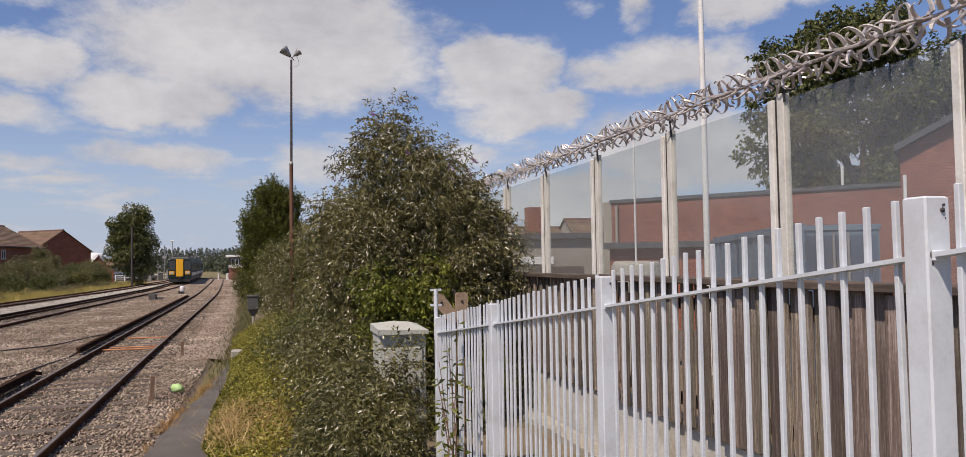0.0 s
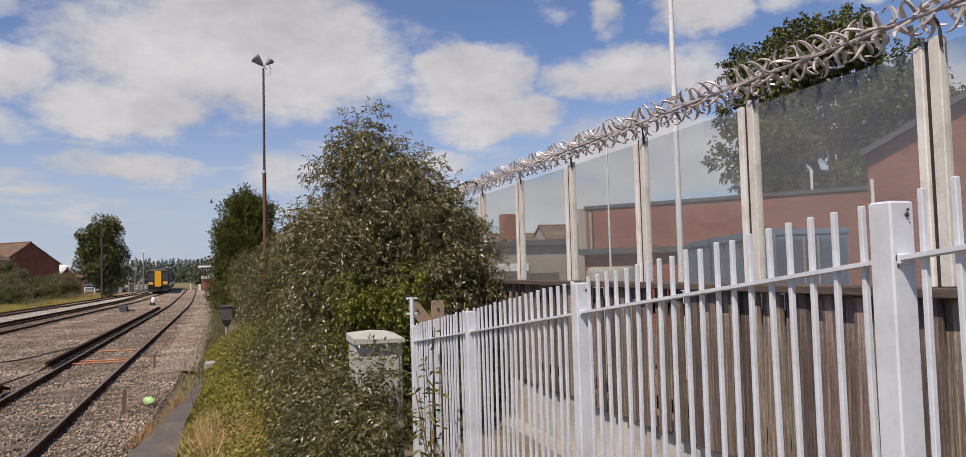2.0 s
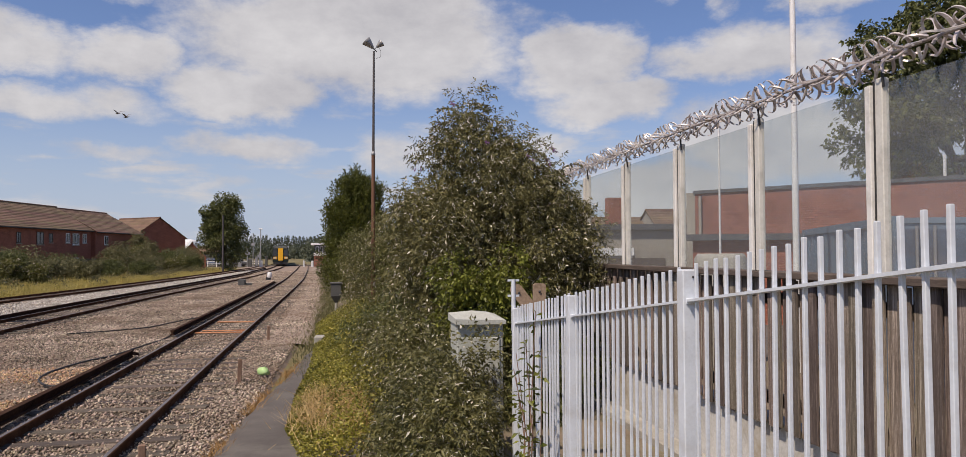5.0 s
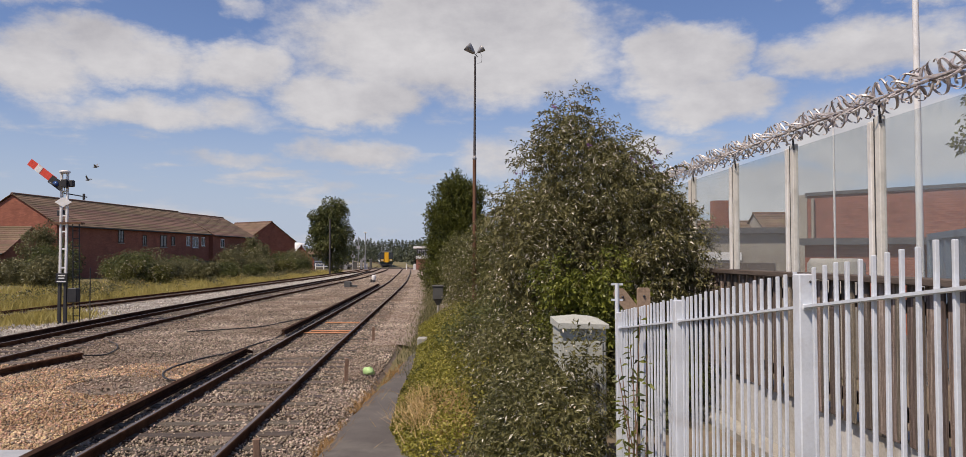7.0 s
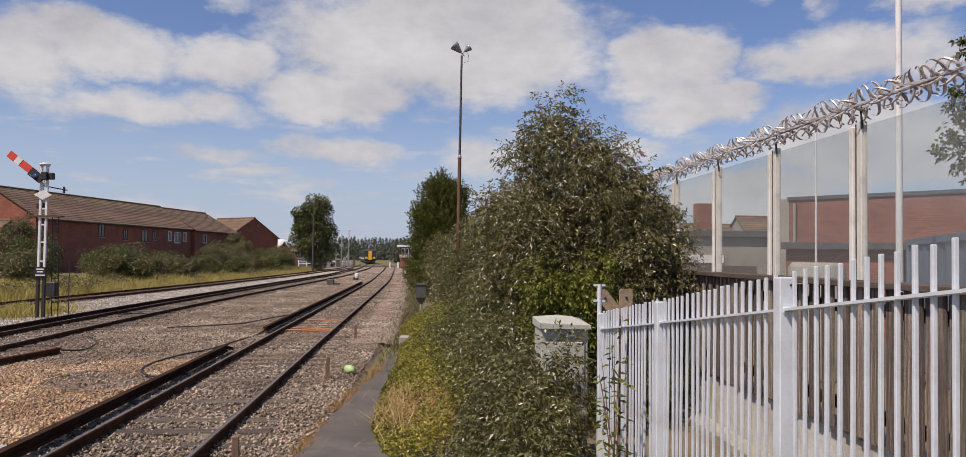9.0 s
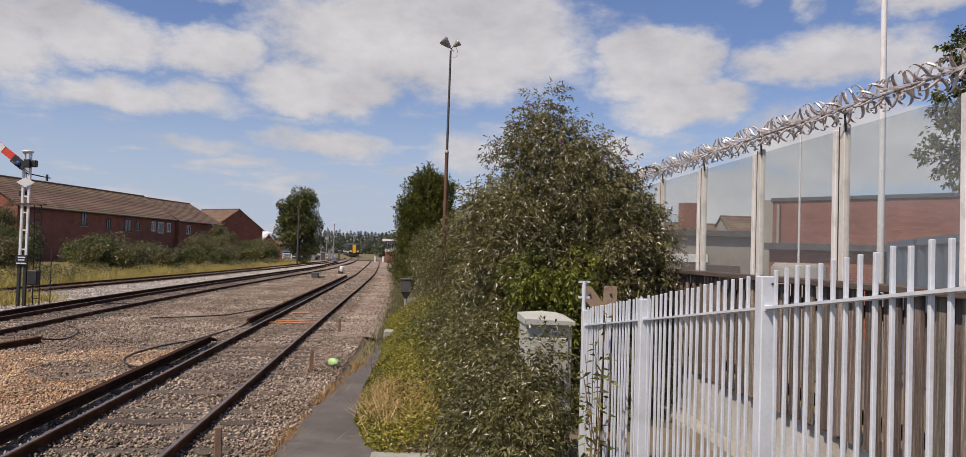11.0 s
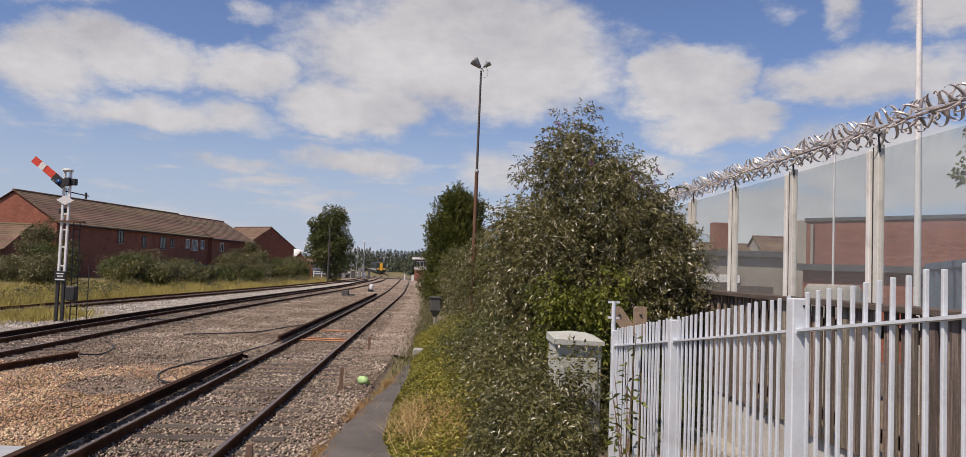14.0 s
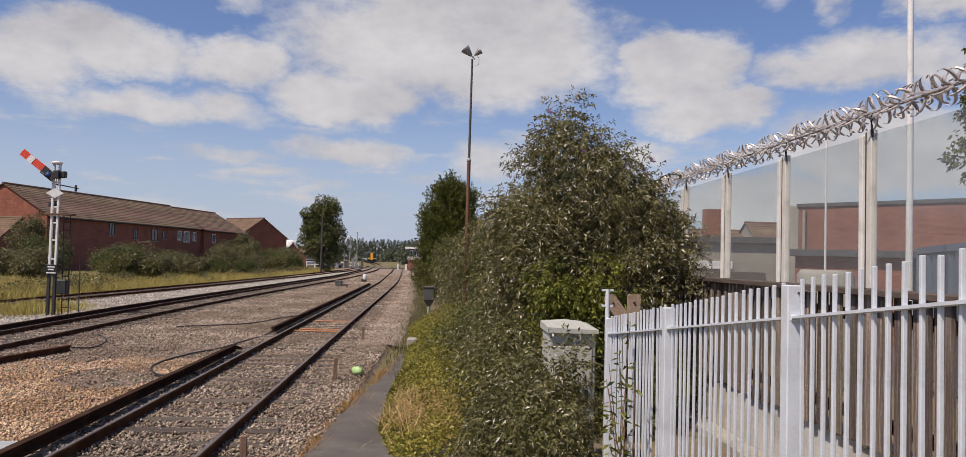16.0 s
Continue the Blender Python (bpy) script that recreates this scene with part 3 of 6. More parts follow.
def clumped(lobes, count, size, seed):
    """Breaks big lobes into many small clumps near their surface, for an uneven outline."""
    g = np.random.default_rng(seed)
    out = []
    lobes = np.array(lobes, float)
    area = (lobes[:, 3] * lobes[:, 4] * lobes[:, 5]) ** (2 / 3)
    for i in g.choice(len(lobes), count, p=area / area.sum()):
        d = g.normal(size=3)
        d /= np.linalg.norm(d)
        c = lobes[i, :3] + d * lobes[i, 3:6] * g.uniform(0.62, 1.0)
        s = size * g.uniform(0.6, 1.4)
        out.append((*c, s, s, s * 0.8))
    return out


def plant(name, at, label, category, lobes, n, length, width, mat, trunk=None, limbs=6, clumps=40, clump=0.4, seed=1, droop=0.2, inner=0.3, group="", kind=""):
    """A trunk with limbs and a crown of loose leaves, in the thing's own space."""
    ob = thing(name, at, label, category, group, kind)
    g = random.Random(seed)
    lob = clumped(lobes, clumps, clump, seed) + [(l[0], l[1], l[2], l[3] * 0.8, l[4] * 0.8, l[5] * 0.8) for l in lobes]
    if trunk:
        h, r = trunk
        b = Build()
        b.tube([(0, 0, -0.1), (0.02 * h, 0, h * 0.4), (-0.01 * h, 0.02 * h, h)], [r, r * 0.75, r * 0.3], 8)
        for k in range(limbs):
            l = lob[g.randrange(clumps)]
            z = h * g.uniform(0.25, 0.85)
            e = Vector(l[:3])
            m = Vector((0, 0, z)).lerp(e, 0.5) + Vector((0, 0, 0.12 * h * g.random()))
            b.tube([(0, 0, z), m, e], [r * 0.4, r * 0.25, r * 0.08], 6)
        part("trunk", b, M["bark"], ob)
    P, d = lobes_points(lob, n, inner)
    D = d + RNG.normal(size=d.shape) * 0.55
    D[:, 2] -= droop
    part("crown", leaf_mesh("crown", P, D, length, width), mat, ob)
    return ob


def shoot_leaves(lobes, count, nodes, step, rise=0.5, sag=0.13, wild=0.55, inner=0.72, splay=0.8, hang=0.3):
    """Leaves in opposite pairs along arching shoots that leave the surface of the lobes. Returns places and ways of the leaves."""
    P, d = lobes_points(lobes, count, inner)
    way = unit(d * 0.9 + RNG.normal(size=d.shape) * wild + np.array([[0, 0, rise]]))
    side = unit(np.cross(way, RNG.normal(size=way.shape)))
    places, ways = [], []
    for k in range(nodes):
        way = unit(way + RNG.normal(size=way.shape) * 0.12 - np.array([[0, 0, sag]]))
        P = P + way * step * RNG.uniform(0.7, 1.3, (len(P), 1))
        side = unit(np.cross(way, side))
        for sg in (-1, 1):
            places.append(P)
            ways.append(way * 0.55 + side * sg * splay + RNG.normal(size=way.shape) * 0.28 - np.array([[0, 0, hang]]))
    places.append(P)
    ways.append(way - np.array([[0, 0, hang * 0.5]]))
    return np.concatenate(places), np.concatenate(ways)


def leafy(name, at, label, category, lobes, shoots, nodes, step, length, width, mat, trunk=(1.5, 0.05), limbs=8, clumps=60, clump=0.3, seed=1, fill=0.5, group="", **kw):
    """A plant whose crown is made of leafy shoots over a looser inner mass of leaves."""
    ob = thing(name, at, label, category, group)
    g = random.Random(seed)
    lob = clumped(lobes, clumps, clump, seed)
    core = [(l[0], l[1], l[2], l[3] * 0.82, l[4] * 0.82, l[5] * 0.82) for l in lobes]
    h, r = trunk
    b = Build()
    b.tube([(0, 0, -0.1), (0.02 * h, 0, h * 0.4), (-0.01 * h, 0.02 * h, h)], [r, r * 0.75, r * 0.3], 8)
    for k in range(limbs):
        e = Vector(lob[g.randrange(clumps)][:3])
        z = h * g.uniform(0.15, 0.8)
        b.tube([(0, 0, z), Vector((0, 0, z)).lerp(e, 0.5) + Vector((0, 0, 0.12 * h * g.random())), e], [r * 0.4, r * 0.25, r * 0.08], 6)
    part("trunk", b, M["bark"], ob)
    P, D = shoot_leaves(lob, shoots, nodes, step, **kw)
    P2, d2 = lobes_points(core, int(len(P) * fill), 0.55)
    D2 = d2 * 0.4 + RNG.normal(size=d2.shape) * 0.7
    part("crown", leaf_mesh("crown", np.concatenate([P, P2]), np.concatenate([D, D2]), length, width), mat, ob)
    return ob


def smooth_line(knots):
    ys, xs = [k[0] for k in knots], [k[1] for k in knots]

    def at(y):
        return float(np.mean([np.interp(y + o, ys, xs) for o in (-6, -3, 0, 3, 6)]))
    return at


# ---- ground ----
def make_ground():
    gx = [-3000, -400, -120, -60, -45, -30, -24, -21, -18.5, -17.6, -16, -1.2, 3000]
    gy = [-3000, -200, -20, 0, 20, 40, 60, 80, 100, 130, 180, 400, 3000]
    rise = {-60: 0.6, -45: 0.6, -30: 0.55, -24: 0.45, -21: 0.25}
    vs = [(x, y, -0.08 + (rise.get(x, 0) if -20 <= y <= 100 else 0)) for y in gy for x in gx]
    n = len(gx)
    fs = [(j * n + i, j * n + i + 1, (j + 1) * n + i + 1, (j + 1) * n + i) for j in range(len(gy) - 1) for i in range(n - 1)]
    single("ground", Build().add(vs, fs), M["field"], "rough grass and earth ground reaching the horizon", "ground", kind="structure")
    # ballast bed
    nx, ny = 60, 120
    xs, ys = np.linspace(-18.2, -1.0, nx), np.concatenate([np.linspace(4, 40, 80), np.linspace(41, 160, 40)])
    X, Y = np.meshgrid(xs, ys)
    Z = -0.005 + 0.025 * np.sin(X * 2.3 + Y * 0.7) * np.sin(Y * 1.1 - X) + RNG.normal(size=X.shape) * 0.012
    Z[:, 0] = Z[:, -1] = -0.2
    k = np.arange(nx * ny).reshape(ny, nx)
    F = np.stack([k[:-1, :-1], k[:-1, 1:], k[1:, 1:], k[1:, :-1]], -1).reshape(-1, 4)
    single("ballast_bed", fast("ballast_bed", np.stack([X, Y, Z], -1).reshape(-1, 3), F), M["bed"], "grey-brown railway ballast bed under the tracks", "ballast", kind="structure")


def stones(name, mat, label, n, area, size, keep=None):
    x = RNG.uniform(area[0], area[1], n)
    y = area[2] * (area[3] / area[2]) ** RNG.uniform(0, 1, n)
    if keep is not None:
        k = keep(x, y)
        x, y = x[k], y[k]
    n = len(x)
    s = size * RNG.uniform(0.5, 1.5, (n, 1, 1)) * (1 + 0.010 * (y[:, None, None] - 9))
    base = np.array([[1, 0, 0], [-1, 0, 0], [0, 1, 0], [0, -1, 0], [0, 0, 0.75], [0, 0, -0.75]])[None]
    V = base * RNG.uniform(0.55, 1.2, (n, 6, 1)) + RNG.normal(size=(n, 6, 3)) * 0.22
    a = RNG.uniform(0, 6.283, n)
    c, q = np.cos(a)[:, None], np.sin(a)[:, None]
    V = np.stack([V[..., 0] * c - V[..., 1] * q, V[..., 0] * q + V[..., 1] * c, V[..., 2]], -1) * s
    V += np.stack([x, y, RNG.uniform(-0.005, 0.035, n)], -1)[:, None]
    f = np.array([[0, 2, 4], [2, 1, 4], [1, 3, 4], [3, 0, 4], [2, 0, 5], [1, 2, 5], [3, 1, 5], [0, 3, 5]])
    F = (np.arange(n)[:, None, None] * 6 + f[None]).reshape(-1, 3)
    single(name, fast(name, V.reshape(-1, 3), F), mat, label, "ballast", kind="stuff")


line_a = smooth_line([(-20, -2.75), (0, -3.0), (9, -3.13), (16, -3.37), (22, -3.5), (32, -3.75), (48, -4.1), (69, -4.65), (105, -6.3), (150, -8.6), (400, -32)])
line_b = smooth_line([(-20, -9.4), (9, -10.1), (17, -10.3), (21, -10.5), (32, -10.72), (40, -10.7), (55, -10.45), (84, -10.0), (97, -10.4), (108, -10.9), (121, -11.3), (128, -11.5), (152, -12.94), (174, -14.47), (200, -16.6), (255, -23.2), (318, -31.5), (400, -43)])
line_c = smooth_line([(-20, -18.2), (20, -17.7), (33, -17.3), (41, -17.0), (51, -16.4), (61, -15.9), (84, -15.2), (130, -14.6), (200, -19)])

RAIL = [(-0.06, 0.0), (0.06, 0.0), (0.06, 0.02), (0.015, 0.035), (0.012, 0.10), (0.035, 0.115), (0.035, 0.15), (0.028, 0.158), (-0.028, 0.158), (-0.035, 0.15), (-0.035, 0.115), (-0.012, 0.10), (-0.015, 0.035), (-0.06, 0.02)]
HEAD = [(-0.022, 0.150), (0.022, 0.150), (0.022, 0.1605), (-0.022, 0.1605)]
COND = [(-0.06, 0.0), (0.06, 0.0), (0.06, 0.03), (0.025, 0.04), (0.025, 0.085), (0.05, 0.10), (0.05, 0.145), (-0.05, 0.145), (-0.05, 0.10), (-0.025, 0.085), (-0.025, 0.04), (-0.06, 0.03)]


def frames_along(line, y0, y1, off, z):
    out, y = [], y0
    while True:
        x, s = line(y), (line(y + 0.5) - line(y - 0.5))
        side = Vector((1, -s, 0)).normalized()
        out.append((Vector((x, y, z)) + side * off, side))
        if y >= y1:
            return out
        y = min(y + (2 if y < 60 else 6), y1)


def make_track(label, line, y0, y1, conductors, sleepers, shine=True, z=0.0, lift=0.0):
    """conductors: (side offset, from, to) stretches of third rail."""
    ob = thing("railway_track", (0, 0, z), label, "railway track", "railway tracks")
    for off in (-0.7525, 0.7525):
        r = part("rail", Build().sweep(RAIL, frames_along(line, y0, y1, off, 0)), M["rail"], ob)
        if shine:
            part("rail_head", Build().sweep(HEAD, frames_along(line, y0, y1, off, 0)), M["railtop"], r, "worn bright running surface")
    for off, a, b in conductors:
        fr = frames_along(line, a, b, off, 0.085)
        c = part("conductor_rail", Build().sweep(COND, fr), M["conductor"], ob, "dark raised third rail with sloped end")
        ramp = Build().sweep([(-0.05, 0.0), (0.05, 0.0), (0.05, 0.06), (-0.05, 0.06)], [(fr[-1][0] + Vector((0, 0.002, 0.06)), fr[-1][1]), (fr[-1][0] + Vector((0, 0.5, -0.03)), fr[-1][1])])
        part("ramp_end", ramp, M["conductor"], c)
        pot = Build().lathe([(0.07, 0.0), (0.075, 0.04), (0.045, 0.07), (0.06, 0.1)], 8).mesh("insulator", M["insul"])
        y = a + 0.6
        while y < min(b, 60):
            x, s = line(y), line(y + 0.5) - line(y - 0.5)
            part("insulator", pot, M["insul"], c, at=pose(x + off, y, -0.02))
            y += 2.6
    if sleepers:
        sl = Build().box(-1.3, 1.3, -0.12, 0.12, -0.13, 0.030, c=0.012).mesh("sleeper", M["sleeper"])
        y = sleepers[0]
        while y < sleepers[1]:
            s = line(y + 0.5) - line(y - 0.5)
            part("sleeper", sl, M["sleeper"], ob, at=pose(line(y), y, lift + random.uniform(-0.024, 0.004), 0, 0, -math.degrees(math.atan(s)) + random.uniform(-0.6, 0.6)))
            y += 0.70
    return ob


def make_tracks():
    make_track("rusty single railway track with a third rail on grey ballast", line_a, -10, 170, [(-1.17, -6, 18.6), (-1.17, 23.2, 62)], (5, 60), lift=0.006)
    make_track("rusty railway track with dark third rail curving away on ballast", line_b, -8, 380, [(-1.17, 4, 120)], (12, 75), lift=0.03)
    make_track("disused dark railway track half hidden by verge grass", line_c, -10, 180, [], (20, 75), shine=False, z=-0.03, lift=0.04)
    # bonding cables by the conductor rail ends
    for label, pts in (("black power cable looping over the ballast", [(-4.42, 15.3, 0.06), (-4.81, 15.05, 0.05), (-5.1, 15.15, 0.05), (-5.45, 15.8, 0.05), (-5.58, 16.5, 0.05), (-5.58, 17.2, 0.05), (-5.42, 18.3, 0.05), (-5.12, 19.3, 0.05), (-4.95, 21.1, 0.05), (-4.85, 22.6, 0.03), (-4.72, 23.5, 0.1)]),
                       ("thin black cable lying across the ballast", [(-7.9, 24.6, 0.05), (-6.82, 25.4, 0.05), (-6.07, 26.3, 0.05), (-5.76, 27.8, 0.05), (-5.4, 29.4, 0.05), (-5.0, 30.6, 0.06)]),
                       ("black power cable looping over the ballast", [(-8.25, 18.6, 0.08), (-7.95, 18.9, 0.05), (-7.98, 19.5, 0.05), (-8.2, 20.3, 0.05), (-8.6, 21.2, 0.05), (-9.1, 21.9, 0.05)])):
        fine, n = [], len(pts)
        for i in range(n - 1):
            q0, q1, q2, q3 = (Vector(pts[max(0, min(n - 1, i + o))]) for o in (-1, 0, 1, 2))
            for k in range(6):
                t = k / 6
                fine.append(0.5 * (2 * q1 + (q2 - q0) * t + (2 * q0 - 5 * q1 + 4 * q2 - q3) * t * t + (3 * q1 - q0 - 3 * q2 + q3) * t ** 3))
        single("cable", Build().tube(fine, 0.019, 6), M["black"], label, "cable")
    spare = [(Vector((-8.9, 10.0, 0.02)), Vector((1, 0, 0))), (Vector((-8.55, 15.9, 0.02)), Vector((1, 0, 0))), (Vector((-8.2, 18.4, 0.02)), Vector((1, 0, 0)))]
    single("spare_rail", Build().sweep(COND, spare), M["rail"], "loose rusty rail lying on the ballast", "rail")


def make_cess():
    """Trodden strip of stone dust between the single track and the hedge."""
    ys = np.linspace(21, 150, 60)
    vs = []
    for y in ys:
        a, b = line_a(y) + 1.15, np.interp(y, [21, 36, 69, 150], [-0.75, -1.0, -1.9, -5.5])
        for k in range(5):
            vs.append((a + (b - a) * k / 4 + random.uniform(-0.06, 0.06), y, 0.022 + random.uniform(0, 0.008) - (0.07 if k in (0, 4) else 0)))
    fs = [(j * 5 + i, j * 5 + i + 1, j * 5 + i + 6, j * 5 + i + 5) for j in range(59) for i in range(4)]
    single("cess_path", Build().add(vs, fs), M["cess"], "pinkish trodden stone dust beside the single track", "ballast", kind="structure")


def make_path():
    ys = np.linspace(5.2, 19.6, 40)
    left = np.interp(ys, [5.2, 9.3, 11, 13, 15.5, 18.2, 20], [-1.36, -1.32, -1.27, -1.14, -0.93, -0.79, -0.62]) + RNG.normal(size=40) * 0.02
    vs = [(x, y, 0.07) for x, y in zip(left, ys)] + [(0.3, y, 0.075) for y in ys] + [(x, y, -0.05) for x, y in zip(left - 0.03, ys)]
    fs = [(i, 40 + i, 41 + i, i + 1) for i in range(39)] + [(80 + i, i, i + 1, 81 + i) for i in range(39)]
    single("pavement", Build().add(vs, fs), M["tarmac"], "worn grey tarmac footpath beside the ballast", "path", kind="structure")
    # bank and platform ramp under the weeds
    gx, gy = np.linspace(-0.45, 9, 20), np.linspace(-6, 60, 67)
    vs = []
    for y in gy:
        for x in gx:
            r = float(np.clip(0.92 - 0.125 * (y - 1.0), 0.05, 0.92)) if x > 0.0 else 0.04
            if y > 8:
                r = 0.05
            if x > 2.2:
                r = min(r, 0.06)
            vs.append((x, y, r + random.uniform(-0.02, 0.02)))
    n = len(gx)
    fs = [(j * n + i, j * n + i + 1, (j + 1) * n + i + 1, (j + 1) * n + i) for j in range(len(gy) - 1) for i in range(n - 1)]
    single("bank", Build().add(vs, fs), M["earth"], "overgrown earth bank beside the path", "ground", kind="structure")
    single("platform_edge", Build().box(-1.55, 3.3, -8, -0.6, -0.1, 0.96, c=0.02), M["concrete"], "concrete station platform end", "platform", kind="structure")
    single("concrete_slab", Build().box(-0.30, 0.50, 7.7, 8.97, 0.0, 0.10, c=0.015), M["concrete"], "pale concrete trough slab beside the tarmac path", "slab")
    single("concrete_block", Build().box(-0.72, -0.45, 20.2, 20.6, 0.0, 0.28, c=0.03), M["concrete"], "small weathered concrete block in the grass", "block")


# ---- glass screen on the timber wall ----
WX = 3.93
POSTS = [3.575 + 1.665 * k + 0.017 * k * k for k in range(-4, 8)]


def make_screen():
    wall = thing("screen_wall", (WX, 0, 0), "timber fence on a whitewashed base carrying tall glass screens", "wall", kind="structure")
    y0, y1 = -4.5, 16.6
    part("base_wall", Build().box(0.06, 0.28, y0, y1, -0.1, 0.80, c=0.01), M["whitewash"], wall, "flaking whitewashed concrete base")
    part("kerb", Build().box(-0.22, 0.055, y0, y1, -0.1, 0.16, c=0.02), M["concrete"], wall)
    part("capping", Build().box(-0.075, 0.16, y0, y1, 2.105, 2.165, c=0.008), M["cap"], wall, "dark timber capping rail")
    part("back_rail", Build().box(0.055, 0.11, y0, y1, 1.86, 1.97).box(0.055, 0.11, y0, y1, 0.95, 1.06), M["cap"], wall)
    boards = [Build().box(-0.011, 0.011, -0.092, 0.092, 0.0, 1.345, c=0.004).mesh("board", M["board"]),
              Build().box(-0.011, 0.011, -0.064, 0.064, 0.02, 1.345, c=0.004).mesh("board", M["board"])]
    y, k = y0 + 0.08, 0
    while y < y1:
        part("board", boards[k % 2], M["board"], wall, at=pose(-0.004 if k % 2 else 0.036, y, 0.765 + random.uniform(-0.02, 0.012), random.uniform(-0.35, 0.35), 0, random.uniform(-2, 2)))
        y += 0.137 + random.uniform(-0.005, 0.005)
        k += 1
    post = Build().box(-0.03, 0.03, -0.092, -0.012, 2.166, 3.57, c=0.006).mesh("screen_post", M["greypost"])
    strip = Build().box(-0.055, -0.005, 0.008, 0.068, 2.166, 3.53, c=0.005).mesh("clamp_strip", M["whitestrip"])
    gasket = Build().box(-0.028, 0.05, -0.012, 0.008, 2.166, 3.555).mesh("gasket", M["black"])
    hook = Build().tube([(-0.02, -0.098, 3.50), (-0.03, -0.10, 3.60), (-0.03, -0.09, 3.645), (0.0, -0.05, 3.67), (0.0, -0.04, 3.71)], 0.010, 6).mesh("hook", M["steelblack"])
    for p in POSTS:
        q = part("screen_post", post, M["greypost"], wall, "grey steel post with white clamp strip", at=pose(0, p, 0))
        part("clamp_strip", strip, M["whitestrip"], q)
        part("gasket", gasket, M["black"], q)
        part("hook", hook, M["steelblack"], q)
    for p, q in zip(POSTS, POSTS[1:]):
        pane = Build().box(0.004, 0.016, 0.0, q - p - 0.008, 2.168, 3.53)
        g = part("pane", pane, M["glass"], wall, "dusty clear glass pane", at=pose(0, p + 0.004, 0))
        g.visible_shadow = False
    # spiked anti-climb roller
    z = 3.725
    roller = thing("spiked_roller", (WX, 0, z), "galvanised anti-climb roller with curved steel spikes above the glass", "security spikes")
    part("spine", Build().tube([(0, y0, 0), (0, y1, 0)], 0.014, 8), M["galv"], roller, "steel tube spine")
    shapes = []
    for bend in (1.0, 0.75):
        outer, inner = [], []
        for i in range(8):
            t = i / 7
            a = bend * (0.15 + 2.0 * t)
            r = 0.078 + 0.012 * bend
            px, pz = r * (1 - math.cos(a)), 0.015 + r * math.sin(a) * 1.45
            w = 0.024 * (1 - 0.9 * t)
            outer.append((px - w * 0.3, pz))
            inner.append((px + w, pz - w * 0.3))
        th = 0.0065
        vs = [(-th, y, q) for y, q in outer] + [(-th, y, q) for y, q in inner] + [(th, y, q) for y, q in outer] + [(th, y, q) for y, q in inner]
        fs = []
        for i in range(7):
            fs += [(i, i + 1, 9 + i, 8 + i), (16 + i, 24 + i, 25 + i, 17 + i), (i, 16 + i, 17 + i, i + 1), (8 + i, 9 + i, 25 + i, 24 + i)]
        shapes.append((vs, fs))
    meshes = [Build().add(v, f).mesh("spike", M["galv"]) for v, f in shapes]
    y, k, made, rest = 2.4, 0, 0, Build()
    while y < y1 - 0.1:
        a = k * 137.5 + random.uniform(-14, 14)
        flip = 180 if k % 2 else 0
        m = pose(0, y, 0, 0, a, 0) @ pose(0, 0, 0, random.uniform(-12, 12), 0, flip + random.uniform(-18, 18))
        if made < 300:
            part("spike", meshes[k % 2], M["galv"], roller, at=m)
            made += 1
        else:
            vs, fs = shapes[k % 2]
            rest.add([m @ Vector(p) for p in vs], fs)
        y += 0.0205
        k += 1
    far = part("spike_fringe", rest, M["galv"], roller)
    far["kind"] = "stuff"


